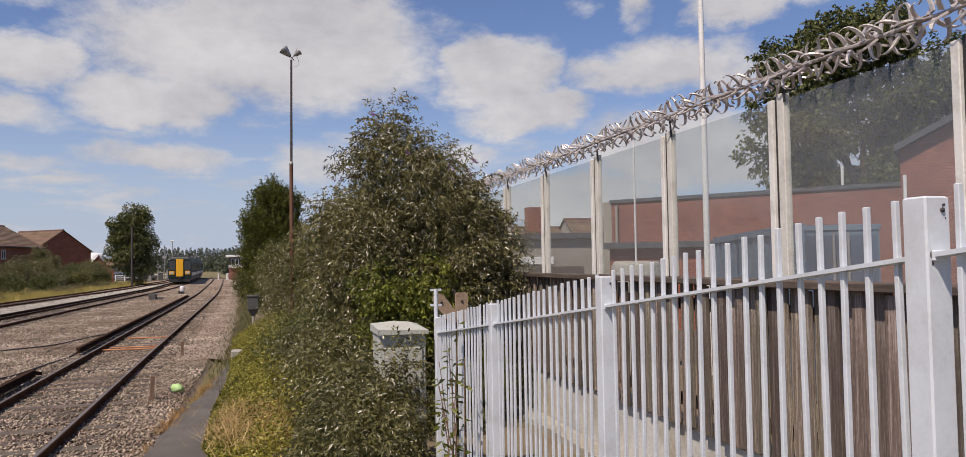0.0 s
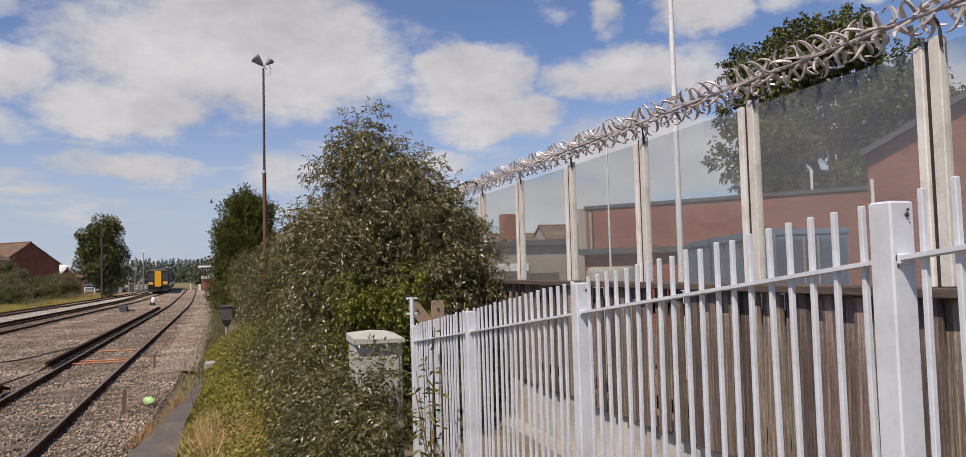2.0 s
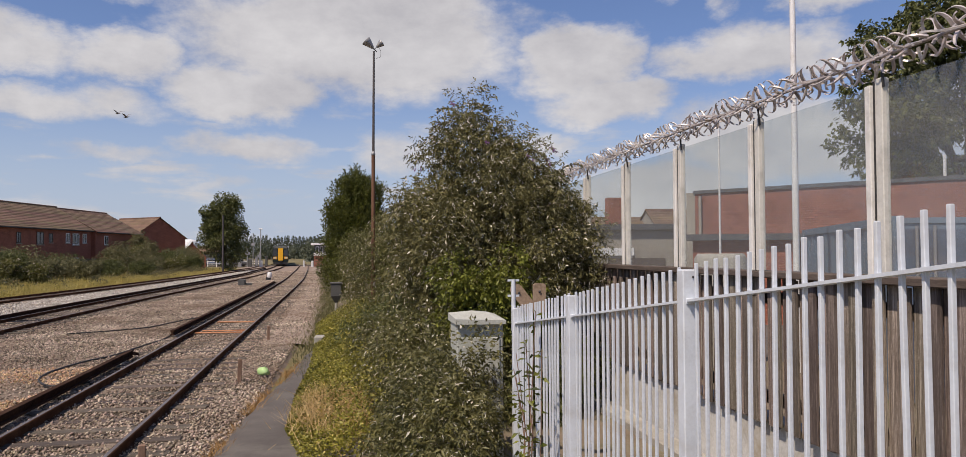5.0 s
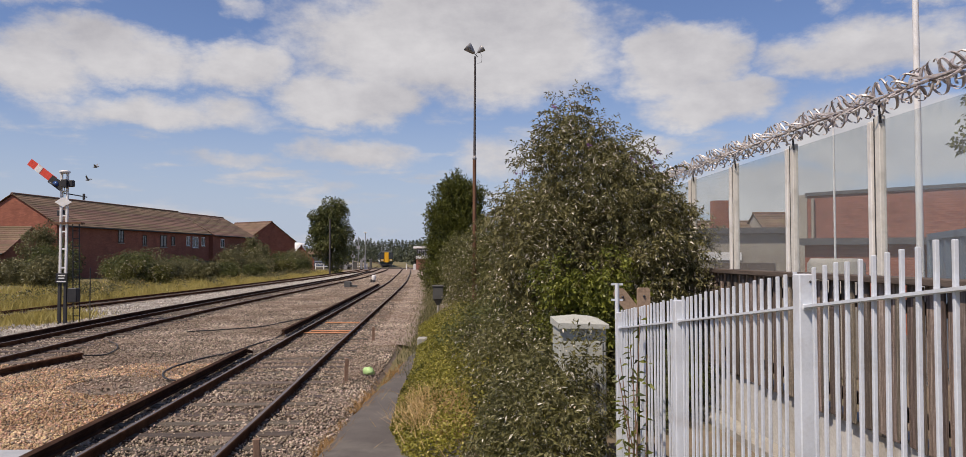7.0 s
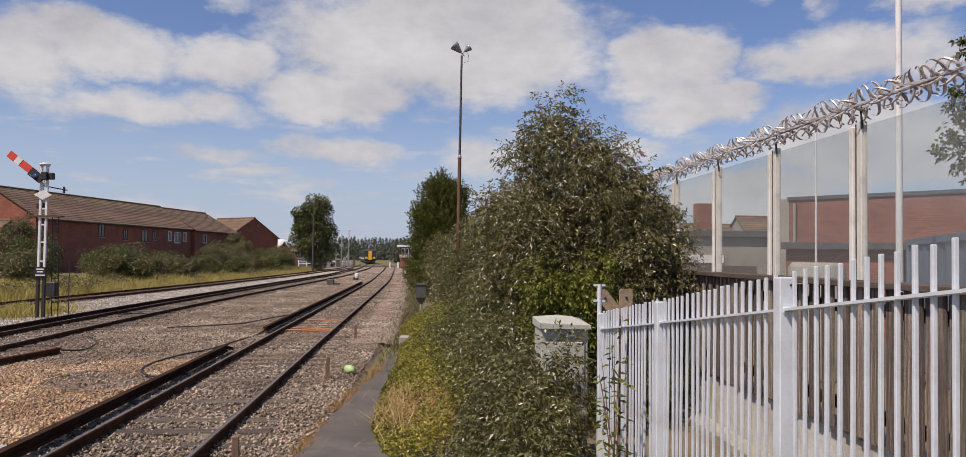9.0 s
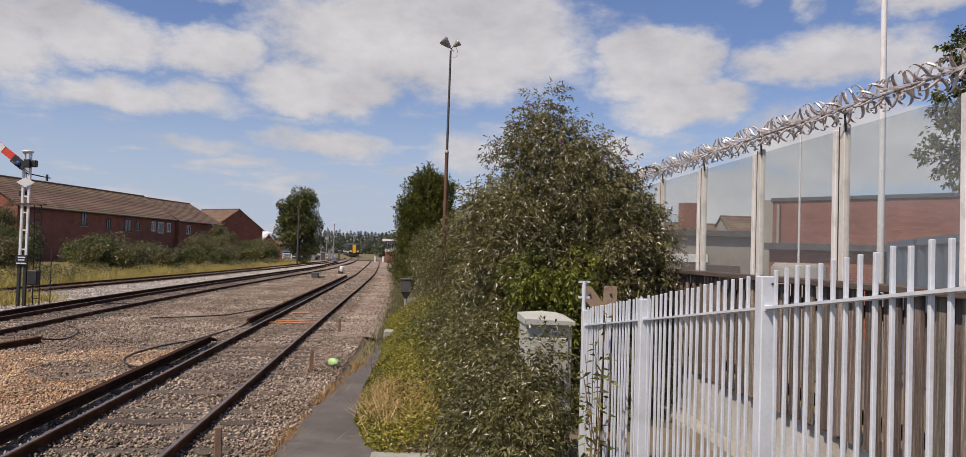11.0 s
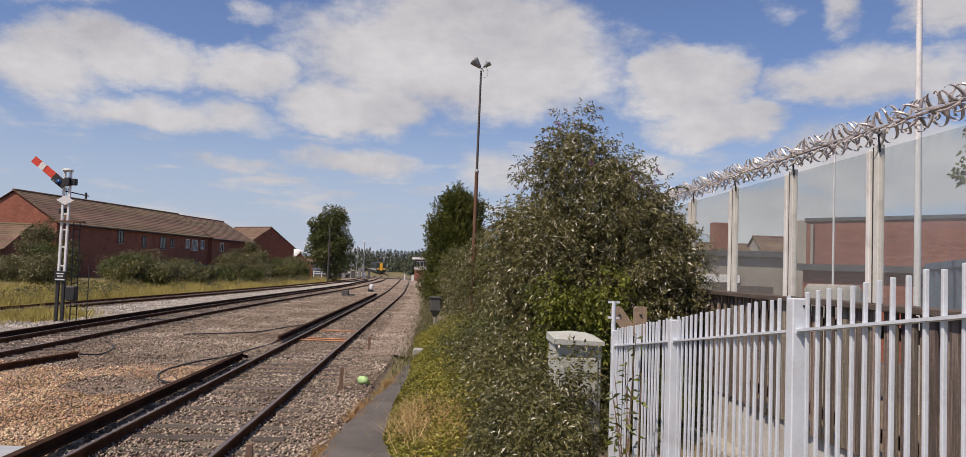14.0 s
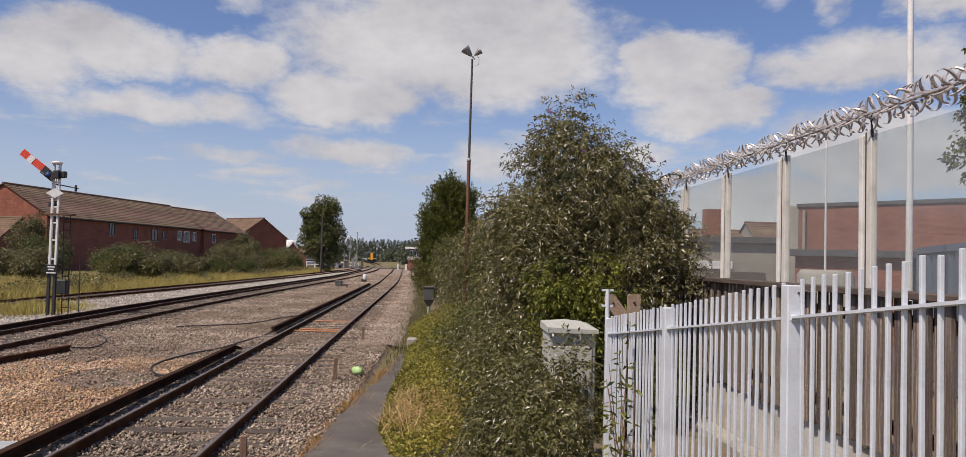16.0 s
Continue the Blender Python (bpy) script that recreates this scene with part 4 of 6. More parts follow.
# ---- steel railing ----
def make_railing():
    tops = lambda y: 2.485 - 0.1145 * (y - 1.732)
    slope = math.degrees(math.atan(-0.1145))
    post = Build().box(-0.038, 0.038, -0.038, 0.038, -1.85, 0.0, c=0.005).mesh("post", M["paintgrey"])
    bar = Build().box(-0.008, 0.008, -0.008, 0.008, -1.62, 0.0, c=0.002).mesh("bar", M["paintgrey"])
    ys = [-0.253, 1.732, 3.712, 5.704, 7.69]
    X = 1.785
    for i in range(4):
        a, b = ys[i], ys[i + 1]
        ob = thing("steel_railing", (X, a, tops(a)), "pale blue-grey painted steel railing panel with vertical bars", "railing", "railings down the ramp")
        d = -0.1145 * (b - a)
        for zz, nm in ((-0.15, "top_rail"), (-1.50, "bottom_rail")):
            r = Build()
            p0, p1 = Vector((0, 0.04, zz - 0.1145 * 0.04)), Vector((0, b - a - 0.04, zz + d + 0.1145 * 0.04))
            r.sweep([(-0.024, -0.006), (0.024, -0.006), (0.024, 0.006), (-0.024, 0.006)], [(p0, Vector((1, 0, 0))), (p1, Vector((1, 0, 0)))])
            for p in (p0, p1):
                r.box(p.x - 0.025, p.x + 0.025, p.y - 0.008, p.y + 0.008, p.z - 0.016, p.z + 0.011, c=0.003)
            part(nm, r, M["paintgrey"], ob)
        n = 19
        for k in range(n):
            y = 0.10 + (b - a - 0.20) * k / (n - 1)
            part("bar", bar, M["paintgrey"], ob, at=pose(random.uniform(-0.004, 0.004), y, 0.015 - 0.1145 * y + random.uniform(-0.006, 0.006), random.uniform(-0.4, 0.4), random.uniform(-0.4, 0.4), 0))
        if i == 3:
            part("end_rod", Build().tube([(-0.02, b - a + 0.03, -0.45), (-0.02, b - a + 0.03, 0.05)], 0.022, 8), M["paintgrey"], ob)
            part("end_rod_peg", Build().box(-0.075, 0.035, b - a + 0.02, b - a + 0.05, 0.03, 0.05), M["paintgrey"], ob)
            part("end_rod_peg", Build().box(-0.075, 0.035, b - a + 0.02, b - a + 0.05, -0.12, -0.10), M["paintgrey"], ob)
    for y in ys:
        ob = thing("railing_post", (X, y, tops(y)), "square pale blue-grey painted steel fence post with chips", "fence post", "railing posts")
        part("post", post, M["paintgrey"], ob)
        part("bolt", Build().lathe([(0.006, 0), (0.006, 0.004)], 8, (0, 0, 0)), M["chip"], ob, "dark bolt head", at=pose(0.012, -0.0385, -0.035, 90, 0, 0))
        if y == 1.732:
            b = Build()
            for cx, cz, w, h in ((0.018, -0.022, 0.007, 0.004), (0.014, -0.032, 0.004, 0.007), (0.022, -0.055, 0.003, 0.003), (-0.026, -0.145, 0.004, 0.012), (-0.022, -0.165, 0.004, 0.01)):
                b.add([(cx + w * math.cos(t) * (0.7 + 0.5 * ((q * 7) % 3) / 3), -0.0388, cz + h * math.sin(t) * (0.7 + 0.5 * ((q * 5) % 3) / 3)) for q, t in enumerate([i * 0.7854 for i in range(8)])], [tuple(range(8))])
            part("paint_chip", b, M["chip"], ob, "dark chipped paint")
    # boards bolted behind the end post
    ob = thing("plank_bracket", (2.0, 8.15, 1.74), "two rounded brown planks bolted in a V behind the railing", "planks")
    for ang, ln, x, nm in ((-38, 0.36, 0.075, "slanted_plank"), (0, 0.30, 0.125, "upright_plank")):
        c = Build()
        prof = [(-0.065, 0.0), (0.065, 0.0)] + [(0.065 * math.cos(a), ln - 0.065 + 0.065 * math.sin(a)) for a in [0.0, 0.5, 1.05, 1.57, 2.1, 2.65, 3.1416]] if ang else [(-0.065, 0), (0.065, 0), (0.065, ln - 0.015), (0.05, ln), (-0.05, ln), (-0.065, ln - 0.015)]
        n = len(prof)
        c.add([(px, s, pz) for s in (-0.02, 0.02) for px, pz in prof], [tuple(range(n)), tuple(range(2 * n - 1, n - 1, -1))] + [(k, n + k, n + (k + 1) % n, (k + 1) % n) for k in range(n)])
        q = part(nm, c, M["plank"], ob, at=pose(x, 0.045 if ang else 0, -0.02, 0, ang, 0))
        part("bolt", Build().lathe([(0.013, 0), (0.013, 0.012)], 8), M["chip"], q, at=pose(0, -0.02, ln * 0.72, 90, 0, 0))


make_ground()
make_tracks()
make_cess()
make_path()
make_screen()
make_railing()


# ---- right-hand plants ----
def make_right_plants():
    bud = [(0.10, 0, 1.0, 1.4, 1.2, 1.0), (0.15, 0, 1.9, 1.52, 1.25, 0.9), (0.10, 0, 2.65, 1.5, 1.2, 0.85), (-0.75, -0.2, 2.3, 0.75, 0.8, 0.8), (0.95, 0, 2.4, 0.75, 0.8, 0.85), (0.05, 0, 3.25, 1.05, 0.95, 0.62), (-0.62, 0, 3.1, 0.62, 0.65, 0.5), (0.72, 0, 3.05, 0.62, 0.65, 0.45), (-0.25, 0, 3.85, 0.66, 0.65, 0.48), (0.30, 0, 3.85, 0.42, 0.5, 0.30), (0.85, 0, 3.4, 0.5, 0.5, 0.36), (-0.95, -0.1, 2.9, 0.4, 0.45, 0.4), (-0.36, 0, 4.25, 0.40, 0.40, 0.32), (-0.38, 0, 4.5, 0.2, 0.24, 0.18)]
    ob = leafy("buddleia_tree", (2.25, 12.0, 0), "tall dense buddleia with silvery narrow leaves behind the railing", "tree", bud, 7800, 7, 0.036, 0.066, 0.0105, M["buddleia"], (3.6, 0.09), 26, 330, 0.21, 3, 0.22, sag=0.12, wild=0.8, hang=0.12)
    # long arching shoots that break the outline
    P, D, F1, FD = [], [], [], []
    b = Build()
    g = random.Random(5)
    for k in range(120):
        l = g.choice(bud)
        d = Vector((g.gauss(0, 1), g.gauss(0, 0.8), abs(g.gauss(0.5, 0.6)))).normalized()
        p = Vector(l[:3]) + Vector((d.x * l[3], d.y * l[4], d.z * l[5])) * 0.85
        if p.z > 4.1:
            d = Vector((d.x, d.y, 0.25)).normalized()
        if p.z > 4.75:
            continue
        pts = [p]
        for i in range(4 if p.z > 4.0 else 6):
            d = (d + Vector((g.gauss(0, 0.1), g.gauss(0, 0.1), -0.16))).normalized()
            p = p + d * 0.06
            pts.append(p)
            for s in range(5):
                P.append(tuple(p))
                q = d + Vector((g.gauss(0, 0.8), g.gauss(0, 0.8), g.gauss(0, 0.6)))
                D.append(tuple(q))
        b.tube(pts, 0.005, 4)
        if g.random() < 0.3:
            for s in range(12):
                F1.append(tuple(p + d * 0.012 * s))
                FD.append((g.gauss(0, 1), g.gauss(0, 1), g.gauss(0, 1)))
    part("shoot_growth", b, M["bark"], ob)["kind"] = "stuff"
    part("shoot_leaves", leaf_mesh("shoot_leaves", np.array(P), np.array(D), 0.066, 0.0105), M["buddleia"], ob)["kind"] = "stuff"
    part("flower_spikes", leaf_mesh("flower_spikes", np.array(F1), np.array(FD), 0.045, 0.012), M["flower"], ob, "small dull purple flower spikes")["kind"] = "stuff"
    leafy("ivy_bush", (2.1, 10.75, 0.3), "bright yellow-green bush growing into the buddleia", "bush", [(-0.25, 0, 1.55, 0.50, 0.35, 0.36), (0.25, 0.1, 1.62, 0.34, 0.3, 0.32), (-0.4, 0.1, 1.2, 0.45, 0.35, 0.42), (0.15, 0.0, 1.15, 0.4, 0.35, 0.4)], 900, 4, 0.04, 0.058, 0.0145, M["bright"], (1.3, 0.03), 8, 40, 0.16, 4, 0.2, sag=0.1)
    # leafy mass added to fill the dark area behind the far bars
    leafy("undergrowth_bush", (3.0, 11.6, 0), "dark green undergrowth between the railing and the wall", "bush", [(0, 0, 0.55, 0.75, 1.0, 0.75), (-0.2, 1.4, 0.7, 0.8, 1.0, 0.9), (-0.3, -0.7, 0.3, 0.5, 0.6, 0.45)], 1700, 5, 0.04, 0.07, 0.012, M["oak"], (0.9, 0.03), 8, 70, 0.2, 61, 0.3)
    # shrubs between the lamp post and the buddleia
    rows = [("hedge_shrub", (1.0, 17.0, 0), [(0, 0, 0.45, 0.8, 1.3, 0.6), (0.9, 0.5, 1.3, 0.7, 1.0, 0.9)], 9000, "oak", "dark green wild shrub in the lineside hedge"),
            ("hedge_shrub", (2.3, 21.0, 0), [(0, 0, 1.3, 1.0, 1.6, 1.4), (0.3, 0.3, 2.3, 0.9, 1.3, 0.8)], 9000, "shrub", "dark green lineside shrub"),
            ("hedge_shrub", (0.95, 24.0, 0), [(0, 0, 0.3, 0.9, 1.5, 0.45), (0.6, 0.3, 0.4, 0.7, 1.0, 0.4)], 7000, "weeds", "silvery grey-green lineside shrub"),
            ("hedge_shrub", (1.9, 27.0, 0), [(0, 0, 1.8, 1.3, 1.8, 1.6), (0.3, 0.2, 3.0, 0.9, 1.2, 0.8)], 8000, "shrub", "dark green lineside shrub"),
            ("hedge_shrub", (1.3, 31.0, 0), [(0, 0, 1.3, 1.0, 2.2, 1.3), (0.3, 0.4, 2.4, 0.8, 1.6, 0.9)], 8000, "buddleia", "grey-green wild shrub in the lineside hedge"),
            ("hedge_shrub", (0.9, 38.0, 0), [(0, 0, 1.5, 1.3, 2.6, 1.5), (0.4, 0.6, 2.8, 1.0, 1.8, 1.0)], 8000, "shrub", "dark green lineside shrub"),
            ("hedge_shrub", (-0.1, 47.0, 0), [(0, 0, 1.0, 1.0, 3.2, 1.1)], 6000, "hedge", "low grey-green lineside shrub"),
            ("hedge_shrub", (-0.8, 60.0, 0), [(0, 0, 0.9, 0.9, 5.0, 1.0)], 6000, "hedge", "low grey-green lineside shrub"),
            ("hedge_shrub", (-0.9, 80.0, 0), [(0, 0, 1.3, 1.2, 8.0, 1.3)], 6000, "shrub", "dark green lineside shrub"),
            ("hedge_shrub", (3.0, 34.0, 0), [(0, 0, 2.0, 1.8, 2.6, 1.8)], 8000, "shrub", "dark green lineside shrub")]
    for k, (nm, at, lb, n, m, tx) in enumerate(rows):
        s = 0.09 + 0.0022 * at[1]
        leafy(nm, at, tx, "bush", lb, int(n * 0.34), 5, 0.05 + 0.001 * at[1], s * 0.52, s * 0.095, M[m], (lb[0][2] * 1.3, 0.05), 8, 60, 0.34, 20 + k, 0.28, group="lineside hedge")
    # conifer
    con = [(0.1, 0, 1.5, 1.6, 1.6, 1.5), (0.1, 0, 3.0, 1.6, 1.5, 1.2), (-0.5, 0, 3.9, 0.8, 0.8, 0.9), (0.35, 0, 4.4, 1.25, 1.1, 1.0), (0.1, 0, 5.4, 0.85, 0.8, 0.8), (0.75, 0, 5.2, 0.55, 0.6, 0.7), (0.3, 0, 6.1, 0.5, 0.5, 0.55), (0.2, 0, 6.6, 0.2, 0.2, 0.3), (0.15, 0, 6.95, 0.12, 0.12, 0.3)]
    leafy("conifer_tree", (0.25, 45, 0), "tall dark green conifer tree beside the line", "tree", con, 6000, 6, 0.10, 0.19, 0.022, M["conifer"], (6.2, 0.2), 14, 170, 0.40, 9, 0.25, rise=1.1, sag=-0.12, wild=0.35, splay=0.45, hang=-0.35)
    # low weeds by the path
    w = [(1.0, 8.3, 0.35, 0.55, 0.9, 0.68), (1.1, 9.8, 0.4, 0.6, 1.0, 0.72), (1.25, 11.0, 0.6, 0.8, 1.1, 0.95), (0.95, 12.2, 0.3, 0.6, 1.2, 0.75), (0.95, 14.0, 0.4, 0.75, 1.2, 0.85), (1.42, 7.95, 0.5, 0.24, 0.25, 0.45), (1.3, 8.12, 0.72, 0.34, 0.22, 0.42), (1.0, 8.9, 0.75, 0.25, 0.4, 0.4), (1.08, 7.6, 0.45, 0.35, 0.6, 0.65), (1.15, 8.1, 0.6, 0.40, 0.35, 0.62)]
    tall = thing("weed_patch", (0, 0, 0), "tangle of tall grey-green weeds along the railing", "weeds", kind="stuff")
    P, D = shoot_leaves(clumped(w, 190, 0.22, 31) + w, 7000, 6, 0.034, rise=0.7, sag=0.15, wild=0.7, hang=0.15)
    part("leaves", leaf_mesh("leaves", P, D, 0.058, 0.0090), M["silverweed"], tall, "drooping dark lance-shaped leaves")
    P, d = lobes_points(w, 26000, 0.3)
    part("under_leaves", leaf_mesh("under_leaves", P, d * 0.4 + RNG.normal(size=d.shape) * 0.6, 0.06, 0.012), M["weeds"], tall)
    P, d = lobes_points([(1.38, 8.15, 1.35, 0.34, 0.12, 0.32), (1.62, 8.2, 1.3, 0.2, 0.1, 0.3)], 520, 0.1)
    part("sprig_leaves", leaf_mesh("sprig_leaves", P, d + RNG.normal(size=d.shape) * 0.6, 0.072, 0.0115), M["silverweed"], tall)
    b = Build()
    for k in range(60):
        l = g.choice(w)
        x, y = l[0] + g.uniform(-1, 1) * l[3] * 0.8, l[1] + g.uniform(-1, 1) * l[4] * 0.8
        h = l[2] + l[5] * g.uniform(0.5, 1.05)
        b.tube([(x, y, 0.0), (x + g.gauss(0, 0.06), y + g.gauss(0, 0.06), h * 0.6), (x + g.gauss(0, 0.14), y + g.gauss(0, 0.14), h)], [0.005, 0.004, 0.002], 4)
    part("stems", b, M["bark"], tall)
    # yellow-green ground cover along the path edge
    n = 72000
    y = RNG.uniform(8.9, 26, n)
    edge = np.interp(y, [8.9, 9.3, 10.6, 13.4, 16.3, 19.4, 26], [-0.12, -0.36, -0.60, -0.66, -0.60, -0.66, -0.9])
    x = edge + np.abs(RNG.normal(size=n)) * 0.70 - 0.02
    z = 0.05 + np.minimum(0.80, (x - edge) * 0.70 + 0.05) * RNG.uniform(0.2, 1.1, n)
    D = RNG.normal(size=(n, 3)) * np.array([[1, 1, 0.6]]) + np.array([[-0.3, -0.3, 0.55]])
    single("ground_cover", leaf_mesh("ground_cover", np.stack([x, y, z], 1), D, 0.040, 0.0125), M["ivy"], "low yellow-green brambles and ivy along the path edge", "ground cover", kind="stuff")
    n = 6000
    P = np.stack([0.1 + RNG.normal(size=n) * 0.24, 10.9 + RNG.normal(size=n) * 0.6, RNG.uniform(0.10, 0.34, n)], 1)
    single("dry_grass", blade_mesh("dry_grass", P, 0.20, 0.005, 0.8), M["drygrass"], "tuft of straw-coloured dry grass", "grass", kind="stuff")
    n = 2600
    y = RNG.uniform(8.2, 17, n)
    x = np.interp(y, [8, 9.3, 11, 13, 15.5, 18.2], [-1.40, -1.36, -1.31, -1.18, -0.97, -0.83]) + RNG.normal(size=n) * 0.06
    keep = np.sin(y * 2.1) + np.sin(y * 5.3) + RNG.normal(size=n) * 0.7 > 0.1
    P = np.stack([x, y, np.full(n, 0.02)], 1)[keep]
    single("edge_weeds", blade_mesh("edge_weeds", P, 0.12, 0.005, 0.8), M["rustweed"], "thin orange-brown weeds along the path edge", "weeds", kind="stuff")
    n = 9000
    y = 15 * (70 / 15) ** RNG.uniform(0, 1, n)
    x = np.interp(y, [15, 20, 36, 69], [-0.2, -0.5, -0.8, -2.0]) + RNG.normal(size=n) * 0.30
    single("verge_weeds", blade_mesh("verge_weeds", np.stack([x, y, np.full(n, -0.02)], 1), 0.20, 0.009, 0.4), M["hedge"], "long olive-green grass at the foot of the hedge", "grass", kind="stuff")
    # young shoot against the railing
    sh = thing("railing_weed", (1.62, 6.35, 0.3), "leafy green weed stem growing against the railing", "weed")
    b, P, D = Build(), [], []
    for k in range(7):
        x, y = g.uniform(-0.14, 0.14), g.uniform(-0.5, 0.35)
        h = g.uniform(0.7, 1.45) if k else 1.55
        pts = [Vector((x, y, 0)), Vector((x + 0.03, y, h * 0.5)), Vector((x + g.gauss(0, 0.05), y + g.gauss(0, 0.05), h))]
        b.tube(pts, [0.006, 0.005, 0.003], 5)
        for i in range(26):
            t = g.uniform(0.15, 1)
            p = pts[0].lerp(pts[2], t)
            P.append(tuple(p))
            D.append((g.gauss(0, 1), g.gauss(0, 1), g.gauss(0.2, 0.4)))
    part("stem", b, M["stake"], sh)
    part("leaves", leaf_mesh("leaves", np.array(P), np.array(D), 0.075, 0.014), M["bright"], sh)


# ---- lineside things ----
def make_lineside():
    lamp = thing("lamp_post", (0.92, 27.4, 0), "tall thin rust-brown lamp post with twin floodlights", "lamp post")
    part("lower_pole", Build().tube([(0, 0, -0.2), (0, 0, 2.0), (0, 0, 5.7)], [0.075, 0.07, 0.062], 12), M["rust"], lamp, "rusty brown lower pole")
    part("collar", Build().lathe([(0.066, 0), (0.072, 0.05), (0.048, 0.14)], 12, (0, 0, 5.69)), M["lampgrey"], lamp)
    part("upper_pole", Build().tube([(0, 0, 5.7), (0.02, 0, 9.3)], [0.047, 0.036], 10), M["poledark"], lamp, "dark thinner upper pole")
    for a, tx, s in ((-28, "left", 1.0), (30, "right", 0.72)):
        hd = part("floodlight", Build().lathe([(0.06, -0.10), (0.10, -0.05), (0.20, 0.10), (0.235, 0.16), (0.215, 0.165), (0.09, 0.02)], 12), M["lampgrey"], lamp, "grey bowl floodlight", at=pose(0.02 + (-0.12 if a < 0 else 0.16), 0, 9.50, 0, a * 1.6, 0) @ Matrix.Diagonal((s * 0.75, s * 0.9, s * 1.3, 1)))
        part("bracket", Build().box(-0.015, 0.015, -0.02, 0.02, -0.24, -0.04), M["steelblack"], hd)
    part("loose_wire", Build().tube([(0.16, 0, 9.5), (0.26, 0, 9.3), (0.24, 0, 9.1), (0.1, 0, 9.05)], 0.008, 5), M["black"], lamp)
    # location box on a post
    lb = thing("location_box", (-0.42, 32, 0), "grey lineside box with pointed foot on a post", "equipment box")
    part("body", Build().box(-0.21, 0.21, -0.15, 0.15, 0.62, 1.12, c=0.02).add([(-0.19, -0.14, 0.62), (0.19, -0.14, 0.62), (0.19, 0.14, 0.62), (-0.19, 0.14, 0.62), (0, 0, 0.28)], [(0, 1, 4), (1, 2, 4), (2, 3, 4), (3, 0, 4)]), M["boxgrey"], lb)
    part("lid", Build().box(-0.24, 0.24, -0.18, 0.18, 1.121, 1.19, c=0.015), M["boxgrey"], lb)
    part("post", Build().tube([(0, 0, -0.1), (0, 0, 0.45)], 0.05, 8), M["concrete"], lb)
    # relay cabinet behind the railing end
    cb = thing("relay_cabinet", (1.56, 8.78, -0.06), "faded pale green lineside cabinet with a dented lid", "cabinet")
    part("body", Build().box(-0.25, 0.25, -0.28, 0.28, 0.0, 1.64, c=0.012), M["cabinet"], cb)
    part("lid", Build().add([(-0.27, -0.34, 1.64), (0.27, -0.34, 1.64), (0.27, 0.34, 1.64), (-0.27, 0.34, 1.64), (-0.27, -0.34, 1.70), (0.27, -0.34, 1.68), (0.27, 0.34, 1.70), (-0.27, 0.34, 1.72), (-0.05, 0, 1.765), (0.12, 0, 1.75)],
                            [(3, 2, 1, 0), (0, 1, 5, 4), (1, 2, 6, 5), (2, 3, 7, 6), (3, 0, 4, 7), (4, 5, 9, 8), (5, 6, 9), (6, 7, 8, 9), (7, 4, 8)]), M["cabinet"], cb)
    dr = part("door", Build().box(-0.21, 0.21, -0.30, -0.281, 0.12, 1.50, c=0.006), M["cabinet"], cb)
    part("handle", Build().box(0.14, 0.17, -0.33, -0.301, 0.9, 1.05, c=0.005), M["steelblack"], dr)
    # marker stakes
    for x, y, h in ((-1.80, 15.0, 0.44), (-1.80, 8.37, 0.48), (-2.0, 22.0, 0.4)):
        single("marker_stake", Build().box(-0.035, 0.035, -0.03, 0.03, -0.1, h, c=0.006), M["stake"], "short reddish-brown marker stake standing in the ballast", "stake", "marker stakes", at=pose(x, y, 0, random.uniform(-2, 2), random.uniform(-2, 2), 12))
    for y, dx in ((23.9, 0.0), (24.5, 0.1), (27.5, 0.05)):
        single("cross_conduit", Build().tube([(-4.25 + dx, y, 0.07), (-3.5, y + 0.03, 0.06), (-2.85, y - 0.02, 0.07)], 0.022, 6), M["orange"], "faded orange conduit laid across between the rails", "conduit", "conduits across the track")
    b = Build().lathe([(0.03, 0.0), (0.10, 0.03), (0.115, 0.08), (0.08, 0.13), (0.02, 0.15)], 9)
    b.v = [(x + random.uniform(-0.03, 0.03), y + random.uniform(-0.03, 0.03), z + random.uniform(-0.02, 0.02)) for x, y, z in b.v]
    single("plastic_bag", b, M["lime"], "crumpled lime green plastic bag on the ballast", "litter", at=pose(-1.44, 15.6, 0.05))
    single("walkway_grating", Build().box(-6.3, -4.65, 8.2, 9.6, 0.03, 0.10, c=0.01), M["plate"], "grey grating walkway panel between the tracks", "walkway")
    # ground signal and stump in the six-foot
    ds = thing("ground_signal", (-6.9, 71, 0), "small white ground signal on the ballast", "railway signal")
    part("lamp_case", Build().lathe([(0.17, 0.22), (0.2, 0.3), (0.2, 0.6), (0.15, 0.7)], 10), M["white"], ds)
    part("stand", Build().box(-0.12, 0.12, -0.12, 0.12, -0.05, 0.25, c=0.02).box(-0.3, -0.16, -0.1, 0.1, 0.0, 0.3), M["steelblack"], ds)
    single("point_motor_box", Build().box(-0.25, 0.25, -0.3, 0.3, -0.02, 0.45, c=0.04).box(0.26, 0.7, -0.15, 0.15, -0.02, 0.2, c=0.03), M["boxgrey"], "low dark equipment box on the ballast", "equipment box", at=pose(-7.75, 60, 0))


